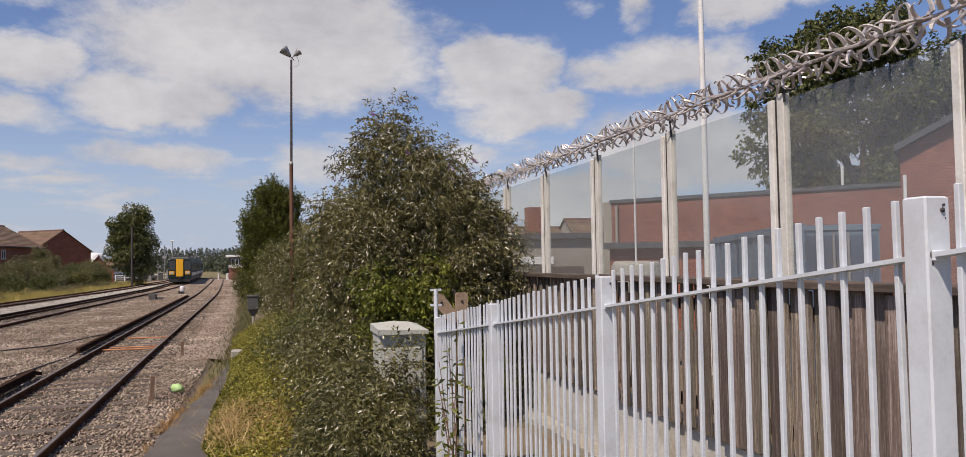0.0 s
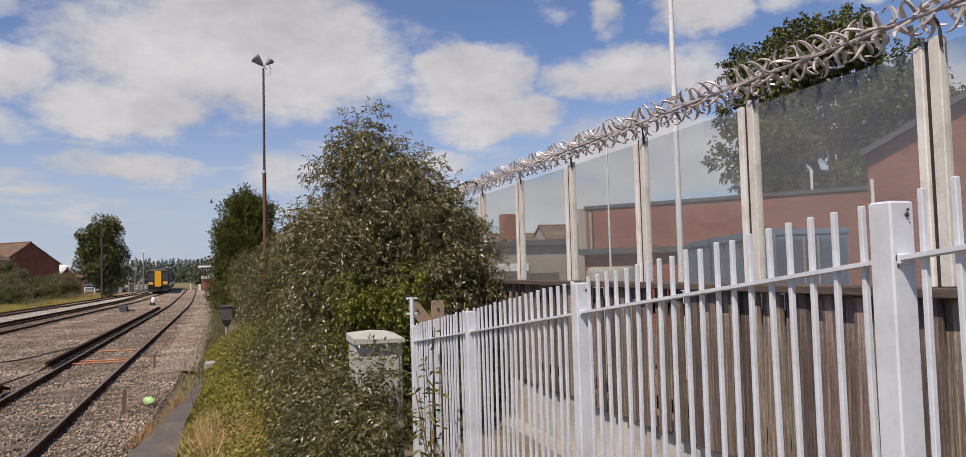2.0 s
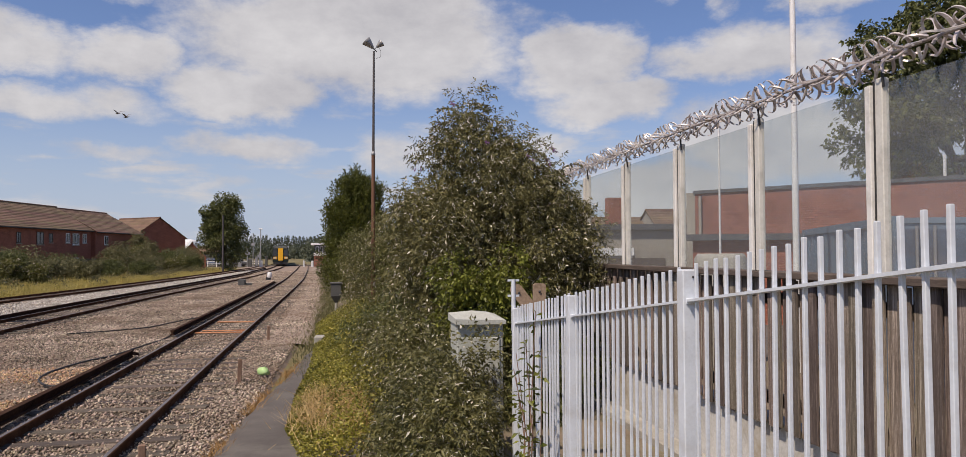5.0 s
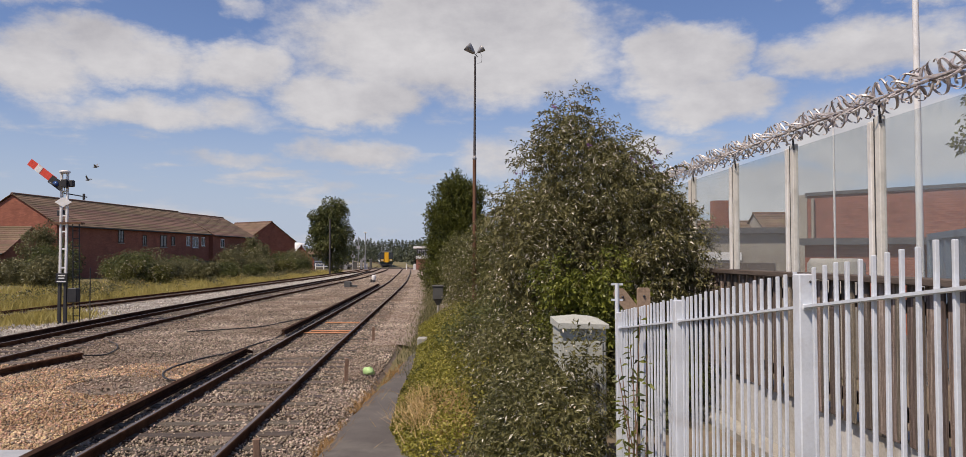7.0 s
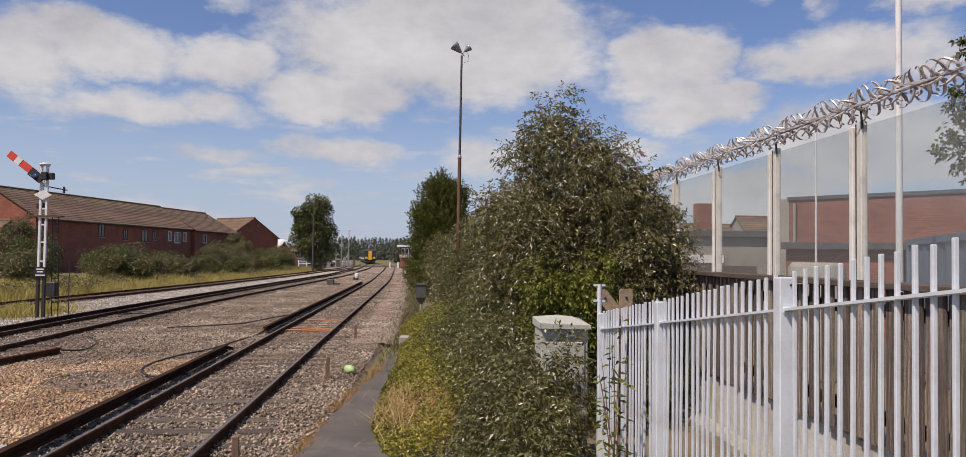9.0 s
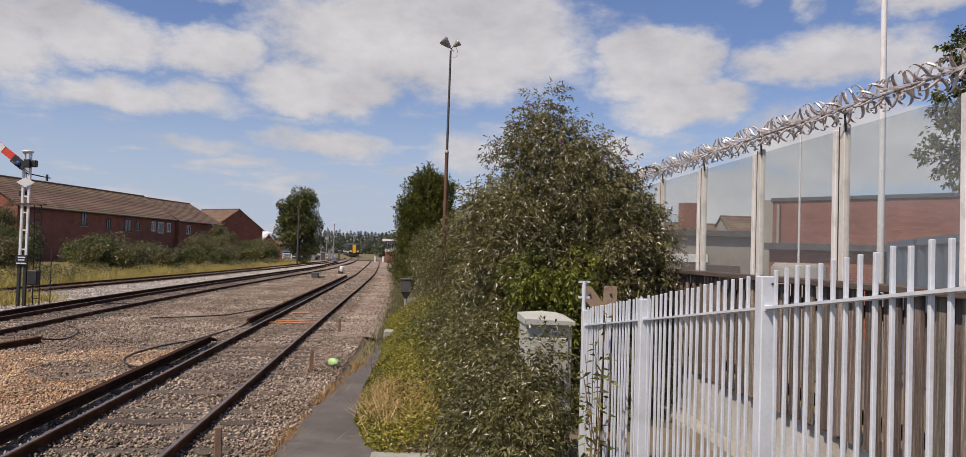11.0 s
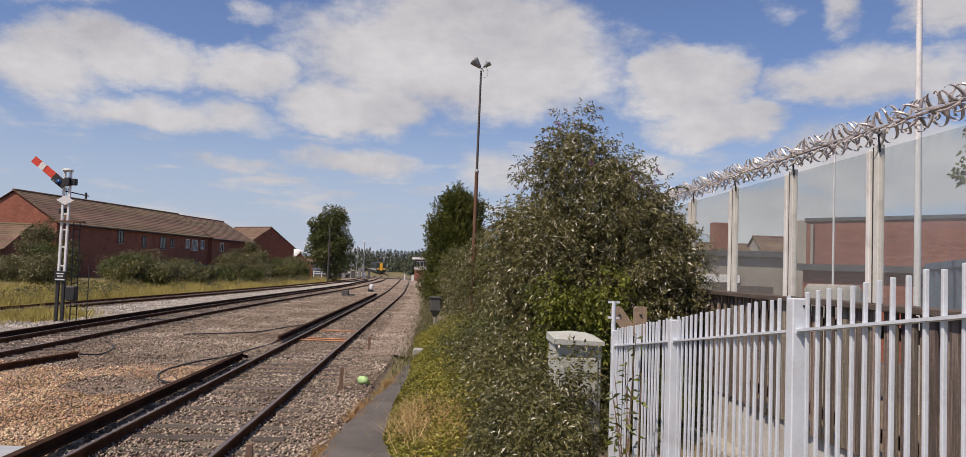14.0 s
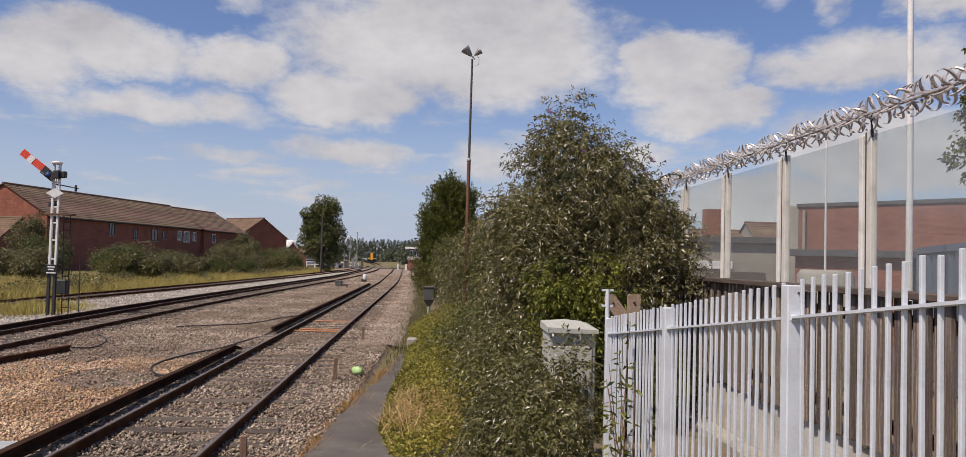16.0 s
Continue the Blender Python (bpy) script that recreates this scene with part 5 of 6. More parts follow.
def make_signal():
    sg = thing("semaphore_signal", (-13.3, 28.0, 0), "white twin-post semaphore signal with raised red arm", "railway signal")
    for x in (-0.10, 0.10):
        part("post", Build().box(x - 0.038, x + 0.038, -0.04, 0.04, 1.45, 5.22, c=0.008), M["white"], sg, "white painted post")
        part("foot", Build().box(x - 0.05, x + 0.05, -0.05, 0.05, -0.1, 1.449, c=0.008), M["steelblack"], sg, "black painted foot")
    tie = Build().box(-0.1, 0.1, -0.02, 0.02, -0.025, 0.025).mesh("tie_bar", M["white"])
    for z in (1.95, 2.6, 3.2, 3.75, 4.6, 5.0):
        part("tie_bar", tie, M["white"], sg, at=pose(0, 0, z))
    part("cap", Build().lathe([(0.15, 0), (0.185, 0.05), (0.17, 0.08), (0.08, 0.11)], 12, (0, 0, 5.22)), M["white"], sg)
    arm = part("arm", Build().box(-1.35, -0.25, -0.012, 0.012, -0.125, 0.125, c=0.004), M["signalred"], sg, "red arm with white band", at=pose(-0.08, -0.10, 4.80, 0, 37, 0))
    part("band", Build().box(-1.05, -0.84, -0.02, -0.0125, -0.123, 0.123), M["white"], arm)
    part("spectacle", Build().box(-0.42, 0.1, -0.045, -0.021, -0.17, 0.12, c=0.01).lathe([(0.17, -0.02), (0.17, 0.02)], 12, (-0.2, 0, -0.12)), M["steelblack"], arm)
    part("lens", Build().lathe([(0.10, 0), (0.10, 0.012)], 12), M["bluelens"], arm, at=pose(-0.15, -0.046, -0.06, 90, 0, 0))
    part("lamp", Build().box(-0.02, 0.18, -0.24, -0.05, 4.72, 5.0, c=0.02).box(0.12, 0.34, -0.15, 0.05, 4.75, 4.98, c=0.02), M["steelblack"], sg)
    part("diamond", Build().add([(-0.30, -0.08, 4.22), (0, -0.08, 4.05), (0.30, -0.08, 4.22), (0, -0.08, 4.39), (-0.30, -0.07, 4.22), (0, -0.07, 4.05), (0.30, -0.07, 4.22), (0, -0.07, 4.39)], [(0, 1, 2, 3), (7, 6, 5, 4), (0, 4, 5, 1), (1, 5, 6, 2), (2, 6, 7, 3), (3, 7, 4, 0)]), M["white"], sg, "white diamond plate")
    part("vane", Build().tube([(-0.1, 0.05, 4.55), (0.75, 0.05, 4.40)], 0.02, 6).box(0.62, 0.66, 0.0, 0.1, 4.30, 4.52), M["steelblack"], sg)
    part("platform_step", Build().box(-0.55, 0.62, -0.1, 0.2, 3.47, 3.52).box(-0.56, -0.52, -0.02, 0.02, 3.50, 3.68), M["rust"], sg)
    part("counterweight", Build().box(-0.28, 0.05, 0.06, 0.12, 3.75, 3.95, c=0.02).tube([(-0.1, 0.1, 3.7), (-0.05, 0.1, 4.8)], 0.012, 5), M["steelblack"], sg)
    sign = part("number_plate", Build().box(-0.2, 0.2, -0.10, -0.075, 1.42, 1.76, c=0.006), M["signblack"], sg, "black plate with white bars")
    for z, a, c in ((1.68, -0.12, 0.12), (1.59, -0.10, 0.10), (1.475, -0.16, 0.16)):
        part("text_bar", Build().box(a, c, -0.104, -0.1005, z - 0.02, z + 0.02), M["white"], sign)
    part("relay_case", Build().box(0.22, 0.55, -0.15, 0.15, 0.75, 1.25, c=0.03), M["steelblack"], sg)
    ld = Build()
    for x in (0.36, 0.58):
        ld.tube([(x - 0.12, 0.3, -0.1), (x - 0.15, 0.2, 3.5)], 0.02, 5)
    part("ladder_rail", ld, M["steelblack"], sg)
    rung = Build().tube([(0.0, 0, 0), (0.22, 0, 0)], 0.016, 5).mesh("rung", M["steelblack"])
    for k in range(12):
        t = (k + 1) / 13
        part("rung", rung, M["steelblack"], sg, at=pose(0.24 - 0.03 * t, 0.3 - 0.1 * t, 3.5 * t))
    part("stay_rod", Build().tube([(0.9, 0.1, -0.05), (0.88, 0.1, 1.95)], 0.018, 5), M["steelblack"], sg)


# ---- houses over the line ----
def gable_house(name, at, turn, label, length, half, eaves, ridge, wins, base=0.0, wallmat="brick2", over=0.3, door=None):
    """Ridge along local y from 0 to length; the track side faces local +x."""
    h = thing(name, at, label, "house", turn=turn)
    pitch = (ridge - eaves) / half
    prof = [(-half, base), (half, base), (half, eaves), (0, ridge - 0.05), (-half, eaves)]
    w = Build()
    w.add([(x, y, z) for y in (0.0, length) for x, z in prof], [(0, 1, 2, 3, 4), (9, 8, 7, 6, 5)] + [(k, k + 5, (k + 1) % 5 + 5, (k + 1) % 5) for k in (0, 1, 4)])
    part("wall", w, M[wallmat], h)
    n = int(math.hypot(half + over, pitch * (half + over)) / 0.32)
    strip_l = length + 0.3
    for side in (1, -1):
        for k in range(n):
            a, b = (half + over) * (1 - k / n), (half + over) * (1 - (k + 1.12) / n)
            za, zb = ridge - pitch * a, ridge - pitch * b
            r = Build()
            r.add([(side * a, -0.15, za + 0.02), (side * b, -0.15, zb + 0.02), (side * b, strip_l - 0.15, zb + 0.02), (side * a, strip_l - 0.15, za + 0.02),
                   (side * a, -0.15, za + 0.075), (side * b, -0.15, zb + 0.045), (side * b, strip_l - 0.15, zb + 0.045), (side * a, strip_l - 0.15, za + 0.075)],
                  [(0, 1, 2, 3), (4, 7, 6, 5), (0, 4, 5, 1), (1, 5, 6, 2), (2, 6, 7, 3), (3, 7, 4, 0)])
            part("tile_course", r, M["rooftile"], h)
    part("ridge_tiles", Build().tube([(0, -0.15, ridge + 0.05), (0, strip_l - 0.15, ridge + 0.05)], 0.11, 8), M["rooftile"], h)
    part("gutter", Build().tube([(half + over, -0.1, eaves - pitch * over - 0.02), (half + over, length, eaves - pitch * over - 0.02)], 0.06, 6), M["steelblack"], h)
    for k, (y, z, ww, hh) in enumerate(wins):
        window(h, half, y, z, ww, hh, "cap" if k < 4 and len(wins) > 4 else "white")
    return h


def window(h, x, y, z, ww, hh, fm="white"):
    fr = Build()
    t = 0.07
    for a, b, c, d in ((-ww / 2, ww / 2, 0, t), (-ww / 2, ww / 2, hh - t, hh), (-ww / 2, -ww / 2 + t, t, hh - t), (ww / 2 - t, ww / 2, t, hh - t), (-t / 2, t / 2, t, hh - t)):
        fr.box(x - 0.05, x + 0.04, y + a, y + b, z + c, z + d)
    f = part("window", fr, M[fm], h)
    part("pane", Build().box(x - 0.02, x + 0.015, y - ww / 2 + t, y + ww / 2 - t, z + t, z + hh - t), M["pane"], f)
    part("sill", Build().box(x, x + 0.1, y - ww / 2 - 0.06, y + ww / 2 + 0.06, z - 0.08, z - 0.01), M["concrete"], f)


def make_houses():
    turn = -math.degrees(math.atan2(5.7, 36.0))
    wins = [(9.0, 3.6, 0.9, 1.2), (13.0, 3.4, 0.7, 1.0), (16.5, 3.3, 1.2, 1.2), (18.4, 3.5, 0.7, 0.9), (21.6, 3.5, 0.8, 1.0), (23.2, 3.3, 1.3, 1.2), (25.0, 3.5, 0.8, 1.0), (29.0, 3.5, 0.9, 1.0), (23.2, 0.9, 1.2, 1.1), (31.5, 0.9, 1.2, 1.1)]
    gable_house("terrace_house", (-35.6, 65.5, 0), turn, "long brick terrace with brown tiled pitched roof beyond the line", 26.5, 3.9, 5.0, 7.4, wins[:7] + [wins[8]])
    d = Matrix.Rotation(radians(turn), 3, "Z") @ Vector((0, 26.6, 0))
    gable_house("terrace_house", (-35.6 + d.x, 65.5 + d.y, -0.12), turn, "brick end terrace with slightly lower brown tiled roof", 11.5, 4.3, 5.0, 7.4, [(2.4, 3.5, 0.9, 1.0), (5.5, 0.9, 1.3, 1.1)])
    # low outbuilding before the near gable
    lo = gable_house("outbuilding", (-42.0, 60.6, 0), -90, "low brick outbuilding with brown tiled roof", 10.4, 3.3, 2.7, 4.45, [])
    gable_house("gable_house", (-33.9, 124.8, 0), -130, "detached brick house with its plain gable to the line", 9.0, 4.4, 4.7, 7.5, [])
    gable_house("cottage", (-23.5, 124.0, 0), 10, "small house with brown roof behind bushes", 6.0, 2.0, 1.8, 4.0, [])
    gable_house("garage_block", (-28.2, 108, 0), 4, "low garage with brown tiled roof among bushes", 6.0, 2.2, 2.4, 3.9, [])
    part_tank = single("storage_tank", Build().lathe([(1.6, 0), (1.6, 4.6), (1.2, 5.0), (0.2, 5.15)], 18), M["white"], "white domed storage tank far behind the houses", "tank", at=pose(-31.0, 160, 0))
    single("fence_panel_row", Build().box(-0.05, 0.05, 0, 22, 0, 1.5), M["board"], "low timber garden fence before the terrace", "fence", at=pose(-27.2, 78, 0.4, 0, 0, turn))


def make_left_plants():
    g = random.Random(77)
    spots = [(-23.5, 47, 1.2, 1.9), (-25.5, 52, 1.6, 2.8), (-29.2, 57.3, 1.2, 4.7), (-22.5, 56, 1.1, 1.7), (-26.0, 66, 2.2, 2.4), (-24.2, 70, 2.0, 1.7), (-22.6, 63, 1.3, 1.4), (-22.5, 78, 1.6, 1.2), (-23.8, 84, 1.8, 2.8), (-21.2, 74, 1.2, 1.2), (-20.6, 85, 1.5, 1.5), (-22.8, 92, 2.0, 2.9), (-24.6, 97, 1.2, 4.6), (-21.5, 98, 1.9, 2.5), (-21.0, 106, 2.0, 2.6), (-20.0, 95, 1.3, 1.5), (-22.5, 110, 2.0, 2.9), (-19.5, 102, 1.3, 1.6), (-30.6, 56, 1.5, 1.7), (-33, 54, 2.0, 1.7), (-28.8, 53, 1.6, 1.5), (-24.0, 60, 1.5, 2.1), (-22.8, 67, 1.5, 1.6), (-20.8, 57, 0.9, 1.2), (-20.3, 66, 1.0, 1.3), (-19.5, 79, 1.0, 1.2), (-21.3, 88, 1.3, 3.0)]
    for k, (x, y, r, h) in enumerate(spots):
        m = ("hedge", "oak", "hedge", "weeds")[k % 4]
        lb = [(0, 0, h * 0.45, r, r, h * 0.5), (r * 0.4, r * 0.3, h * 0.62, r * 0.6, r * 0.6, h * 0.4)]
        tx = {"hedge": "grey-green wild bush on the far verge", "oak": "dark green wild bush on the far verge", "weeds": "pale olive wild bush on the far verge"}[m]
        plant("verge_bush", (x, y, 0.4), tx, "bush", lb, 8500, 0.15, 0.032, M[m], (h * 0.6, 0.06), 6, 60, 0.32 * r, 200 + k, 0.1, group="bushes on the far verge")
    n = 60000
    y = 20 * (118 / 20) ** RNG.uniform(0, 1, n)
    edge = np.interp(y, [18, 33, 51, 84, 118], [-18.9, -18.7, -17.7, -16.5, -16.0])
    depth = np.abs(RNG.normal(size=n)) * np.interp(y, [18, 60, 118], [3.4, 2.6, 1.8])
    x = edge - depth
    z = -0.08 + np.interp(-x, [18.5, 21, 24, 30], [0, 0.25, 0.45, 0.55])
    single("verge_grass", blade_mesh("verge_grass", np.stack([x, y, z], 1), 0.48, 0.018, 0.45), M["verge"], "tall yellow-green seeding grass on the far verge", "grass", kind="stuff")
    g2 = np.random.default_rng(4)
    lb = []
    for k in range(150):
        yy = 24 * (112 / 24) ** g2.uniform()
        xx = np.interp(yy, [18, 33, 51, 84, 118], [-19.6, -19.4, -18.4, -17.2, -16.6]) - abs(g2.normal()) * 2.6
        s = g2.uniform(0.25, 0.75)
        lb.append((xx, yy, 0.25, s, s, s * g2.uniform(0.6, 1.2)))
    P, d = lobes_points(lb, 26000, 0.3)
    single("verge_weed_clumps", leaf_mesh("verge_weed_clumps", P, d + RNG.normal(size=d.shape) * 0.5, 0.14, 0.03), M["hedge"], "low olive weed clumps scattered through the far verge", "weeds", kind="stuff")
    P = P[RNG.uniform(0, 1, len(P)) < 0.035] + np.array([[0, 0, 0.15]])
    single("verge_flowers", leaf_mesh("verge_flowers", P, RNG.normal(size=P.shape), 0.08, 0.04), M["drygrass"], "scattered pale wild flowers on the far verge", "flowers", kind="stuff")
    n = 7000
    c = RNG.uniform(0, 1, n)
    x = -14.6 + RNG.normal(size=n) * 0.55 - 1.2 * (c > 0.45)
    y = np.where(c > 0.45, 24.5 + RNG.normal(size=n) * 1.6, 29.5 + RNG.normal(size=n) * 1.2)
    single("grass_tuft", blade_mesh("grass_tuft", np.stack([x, y, np.full(n, -0.03)], 1), 0.38, 0.018, 0.45), M["verge"], "yellow-green grass tufts around the signal foot", "grass", kind="stuff")
    # broad tree on the verge
    lb = [(0, 0, 3.6, 2.8, 2.8, 3.0), (-0.2, 0, 5.6, 3.1, 3.0, 2.6), (0.6, 0.2, 6.6, 2.4, 2.4, 2.4), (-0.6, 0, 7.6, 2.2, 2.2, 2.0), (0.2, 0, 8.9, 1.5, 1.5, 1.5)]
    plant("verge_tree", (-16.8, 110, 0), "tall dark broadleaf tree standing on the far verge", "tree", lb, 26000, 0.26, 0.075, M["oak"], (8.0, 0.3), 14, 130, 0.75, 41, 0.1, 0.35)
    tp = thing("telegraph_pole", (-15.8, 103, 0), "weathered grey timber telegraph pole", "pole")
    part("pole", Build().tube([(0, 0, -0.2), (0, 0, 7.2)], [0.13, 0.09], 8), M["poledark"], tp)


# ---- far end of the line ----
def make_distance():
    sb = thing("signal_box", (-5.1, 141, -0.1), "small brick signal box with white windows and flat roof", "signal box")
    part("base", Build().box(-1.25, 1.4, -1.5, 4.0, -0.1, 2.0), M["brick"], sb, "red brick base")
    part("upper_wall", Build().box(-1.3, 1.45, -1.55, 4.05, 2.0, 2.5), M["white"], sb)
    cab = part("cabin", Build().box(-1.2, 1.35, -1.45, 3.95, 2.5, 3.85), M["slate"], sb)
    for x in (-0.95, -0.25, 0.55):
        part("window", Build().box(x, x + 0.55, -1.50, -1.46, 2.6, 3.6), M["white"], cab)
        part("pane", Build().box(x + 0.08, x + 0.47, -1.53, -1.505, 2.7, 3.5), M["pane"], cab)
    part("roof", Build().box(-1.75, 1.85, -2.0, 4.5, 3.85, 4.2, c=0.05), M["white"], sb, "white flat roof")
    part("stair", Build().box(-1.75, -1.35, -1.5, 1.8, 0.0, 1.1), M["white"], sb)
    single("lineside_cupboard", Build().box(-0.35, 0.35, -0.3, 0.3, 0, 1.5, c=0.03), M["white"], "pale lineside cupboard near the signal box", "cabinet", at=pose(-2.9, 112, 0))
    for k, (x, y) in enumerate(((-3.6, 118), (-3.5, 124), (-3.9, 130), (-7.9, 138), (-8.1, 139.5))):
        single("white_post", Build().tube([(0, 0, -0.1), (0, 0, 1.1)], 0.07, 6), M["white"], "white marker post near the level crossing", "post", "crossing posts", at=pose(x, y, 0))
    # level crossing: equipment cases, fence, road, clutter
    for x, y, w, h, mt in ((-19.2, 143, 0.3, 1.0, "lampgrey"), (-17.6, 144, 0.35, 1.3, "boxgrey"), (-16.6, 145, 0.22, 1.7, "lampgrey"), (-15.9, 146, 0.3, 1.1, "white"), (-14.9, 145, 0.2, 1.8, "boxgrey"), (-20.6, 142, 0.35, 0.9, "boxgrey")):
        cs = thing("crossing_case", (x, y, 0), {"lampgrey": "grey steel equipment case by the level crossing", "boxgrey": "dark grey equipment case by the level crossing", "white": "white equipment case by the level crossing"}[mt], "equipment box", "crossing cases")
        part("body", Build().box(-w, w, -0.3, 0.3, -0.05, h, c=0.03), M[mt], cs)
        part("lid", Build().box(-w - 0.05, w + 0.05, -0.36, 0.36, h + 0.002, h + 0.08, c=0.02), M["lampgrey"], cs)
    fence = thing("crossing_fence", (-25.5, 148.5, 0), "low white post and rail fence along the crossing road", "fence")
    for k in range(7):
        part("post", Build().box(k * 1.5 - 0.07, k * 1.5 + 0.07, -0.06, 0.06, -0.1, 1.1), M["white"], fence)
    for z in (0.5, 0.95):
        part("rail", Build().box(0, 9.0, 0.061, 0.10, z - 0.06, z + 0.06), M["white"], fence)
    single("crossing_road", Build().box(-40, 20, 150, 156, -0.05, 0.14), M["tarmac"], "tarmac road over the level crossing", "road", kind="structure")
    for x, h, w in ((-17.3, 6.0, 0.14), (-18.3, 3.4, 0.2), (-16.2, 2.6, 0.16)):
        single("mast", Build().tube([(0, 0, -0.1), (0, 0, h)], w * 0.6, 6).box(-w * 2, w * 2, -w, w, h * 0.62, h * 0.62 + 0.5), M["lampgrey"], "grey equipment mast by the level crossing", "mast", "crossing masts", at=pose(x, 146, 0))
    fl = thing("far_lamp_post", (-18.9, 172, 0), "thin grey street lamp beyond the crossing", "street lamp")
    part("pole", Build().tube([(0, 0, -0.1), (0, 0, 7.4)], [0.13, 0.08], 6), M["lampgrey"], fl)
    part("head", Build().box(-0.35, 0.35, -0.15, 0.15, 7.4, 7.65, c=0.04), M["white"], fl)
    for k, (x, y, mt, tx) in enumerate(((-20.6, 148, "slate", "dark parked car by the level crossing"), (-25.0, 151, "bluedark", "dark blue parked car by the level crossing"), (-22.8, 158, "lampgrey", "grey parked car by the level crossing"))):
        c = thing("parked_car", (x, y, 0), tx, "car", "cars near the crossing")
        h = 2.1 if mt == "white" else 1.45
        part("body", Build().box(-2.0, 2.0, -0.85, 0.85, 0.3, 0.85, c=0.12).box(-1.2, 1.3, -0.75, 0.75, 0.85, h, c=0.2), M[mt], c)
        part("windows", Build().box(-1.0, 1.1, -0.80, 0.80, 0.95, h - 0.22), M["pane"], c)
        for wx in (-1.25, 1.25):
            part("wheel", Build().lathe([(0.32, -0.1), (0.32, 0.1)], 10), M["black"], c, at=pose(wx, -0.78, 0.32, 90, 0, 0))
            part("wheel", Build().lathe([(0.32, -0.1), (0.32, 0.1)], 10), M["black"], c, at=pose(wx, 0.78, 0.32, 90, 0, 0))
    gable_house("far_shed", (-78, 330, 0), -90, "long grey shed far beyond the crossing", 26, 6, 3.0, 5.4, [], wallmat="slate")
    # far woods
    lb, n = [], 0
    g = random.Random(8)
    for k in range(26):
        x = -58 + k * 1.75
        lb.append((x, 390 + g.uniform(-3, 3), 5.2 + g.uniform(-0.3, 0.4), 0.95, 1.0, 5.0 + g.uniform(-0.5, 0.9)))
    P, d = lobes_points(lb, 20000, 0.2)
    single("poplar_row", leaf_mesh("poplar_row", P, d + np.array([[0, 0, 0.8]]), 0.6, 0.17), M["farwood"], "distant row of slim poplar trees", "trees", kind="stuff")
    lb = [(-86 + k * 6.5 + g.uniform(-2, 2), 345 + g.uniform(-12, 12), g.uniform(1.5, 2.6), g.uniform(4, 6), 5, g.uniform(2.6, 4.6)) for k in range(14)]
    lb += [(-9, 225, 3.2, 4.5, 5, 3.8), (-4, 230, 3.6, 5, 5, 4.4), (-11, 260, 2.6, 4, 5, 3.2), (2, 200, 3.5, 4, 5, 4.5)]
    P, d = lobes_points(clumped(lb, 200, 1.5, 12) + lb, 22000, 0.4)
    single("far_woods", leaf_mesh("far_woods", P, d + RNG.normal(size=d.shape) * 0.5, 0.8, 0.26), M["farwood"], "distant hazy woods and hedges beyond the crossing", "trees", kind="stuff")
    lb = [(-150 + k * 12, 470 + g.uniform(-20, 20), 2, 8, 6, g.uniform(3, 5)) for k in range(30)]
    P, d = lobes_points(lb, 9000, 0.4)
    single("horizon_hedge", leaf_mesh("horizon_hedge", P, d, 1.6, 0.5), M["farwood"], "low hazy tree line along the horizon", "trees", kind="stuff")
    # roof peeping over the hedge
    gable_house("hidden_house", (4.2, 62, 0), -60, "brick house with orange-brown gable behind the hedge", 8, 3.0, 3.2, 5.1, [], wallmat="brick")


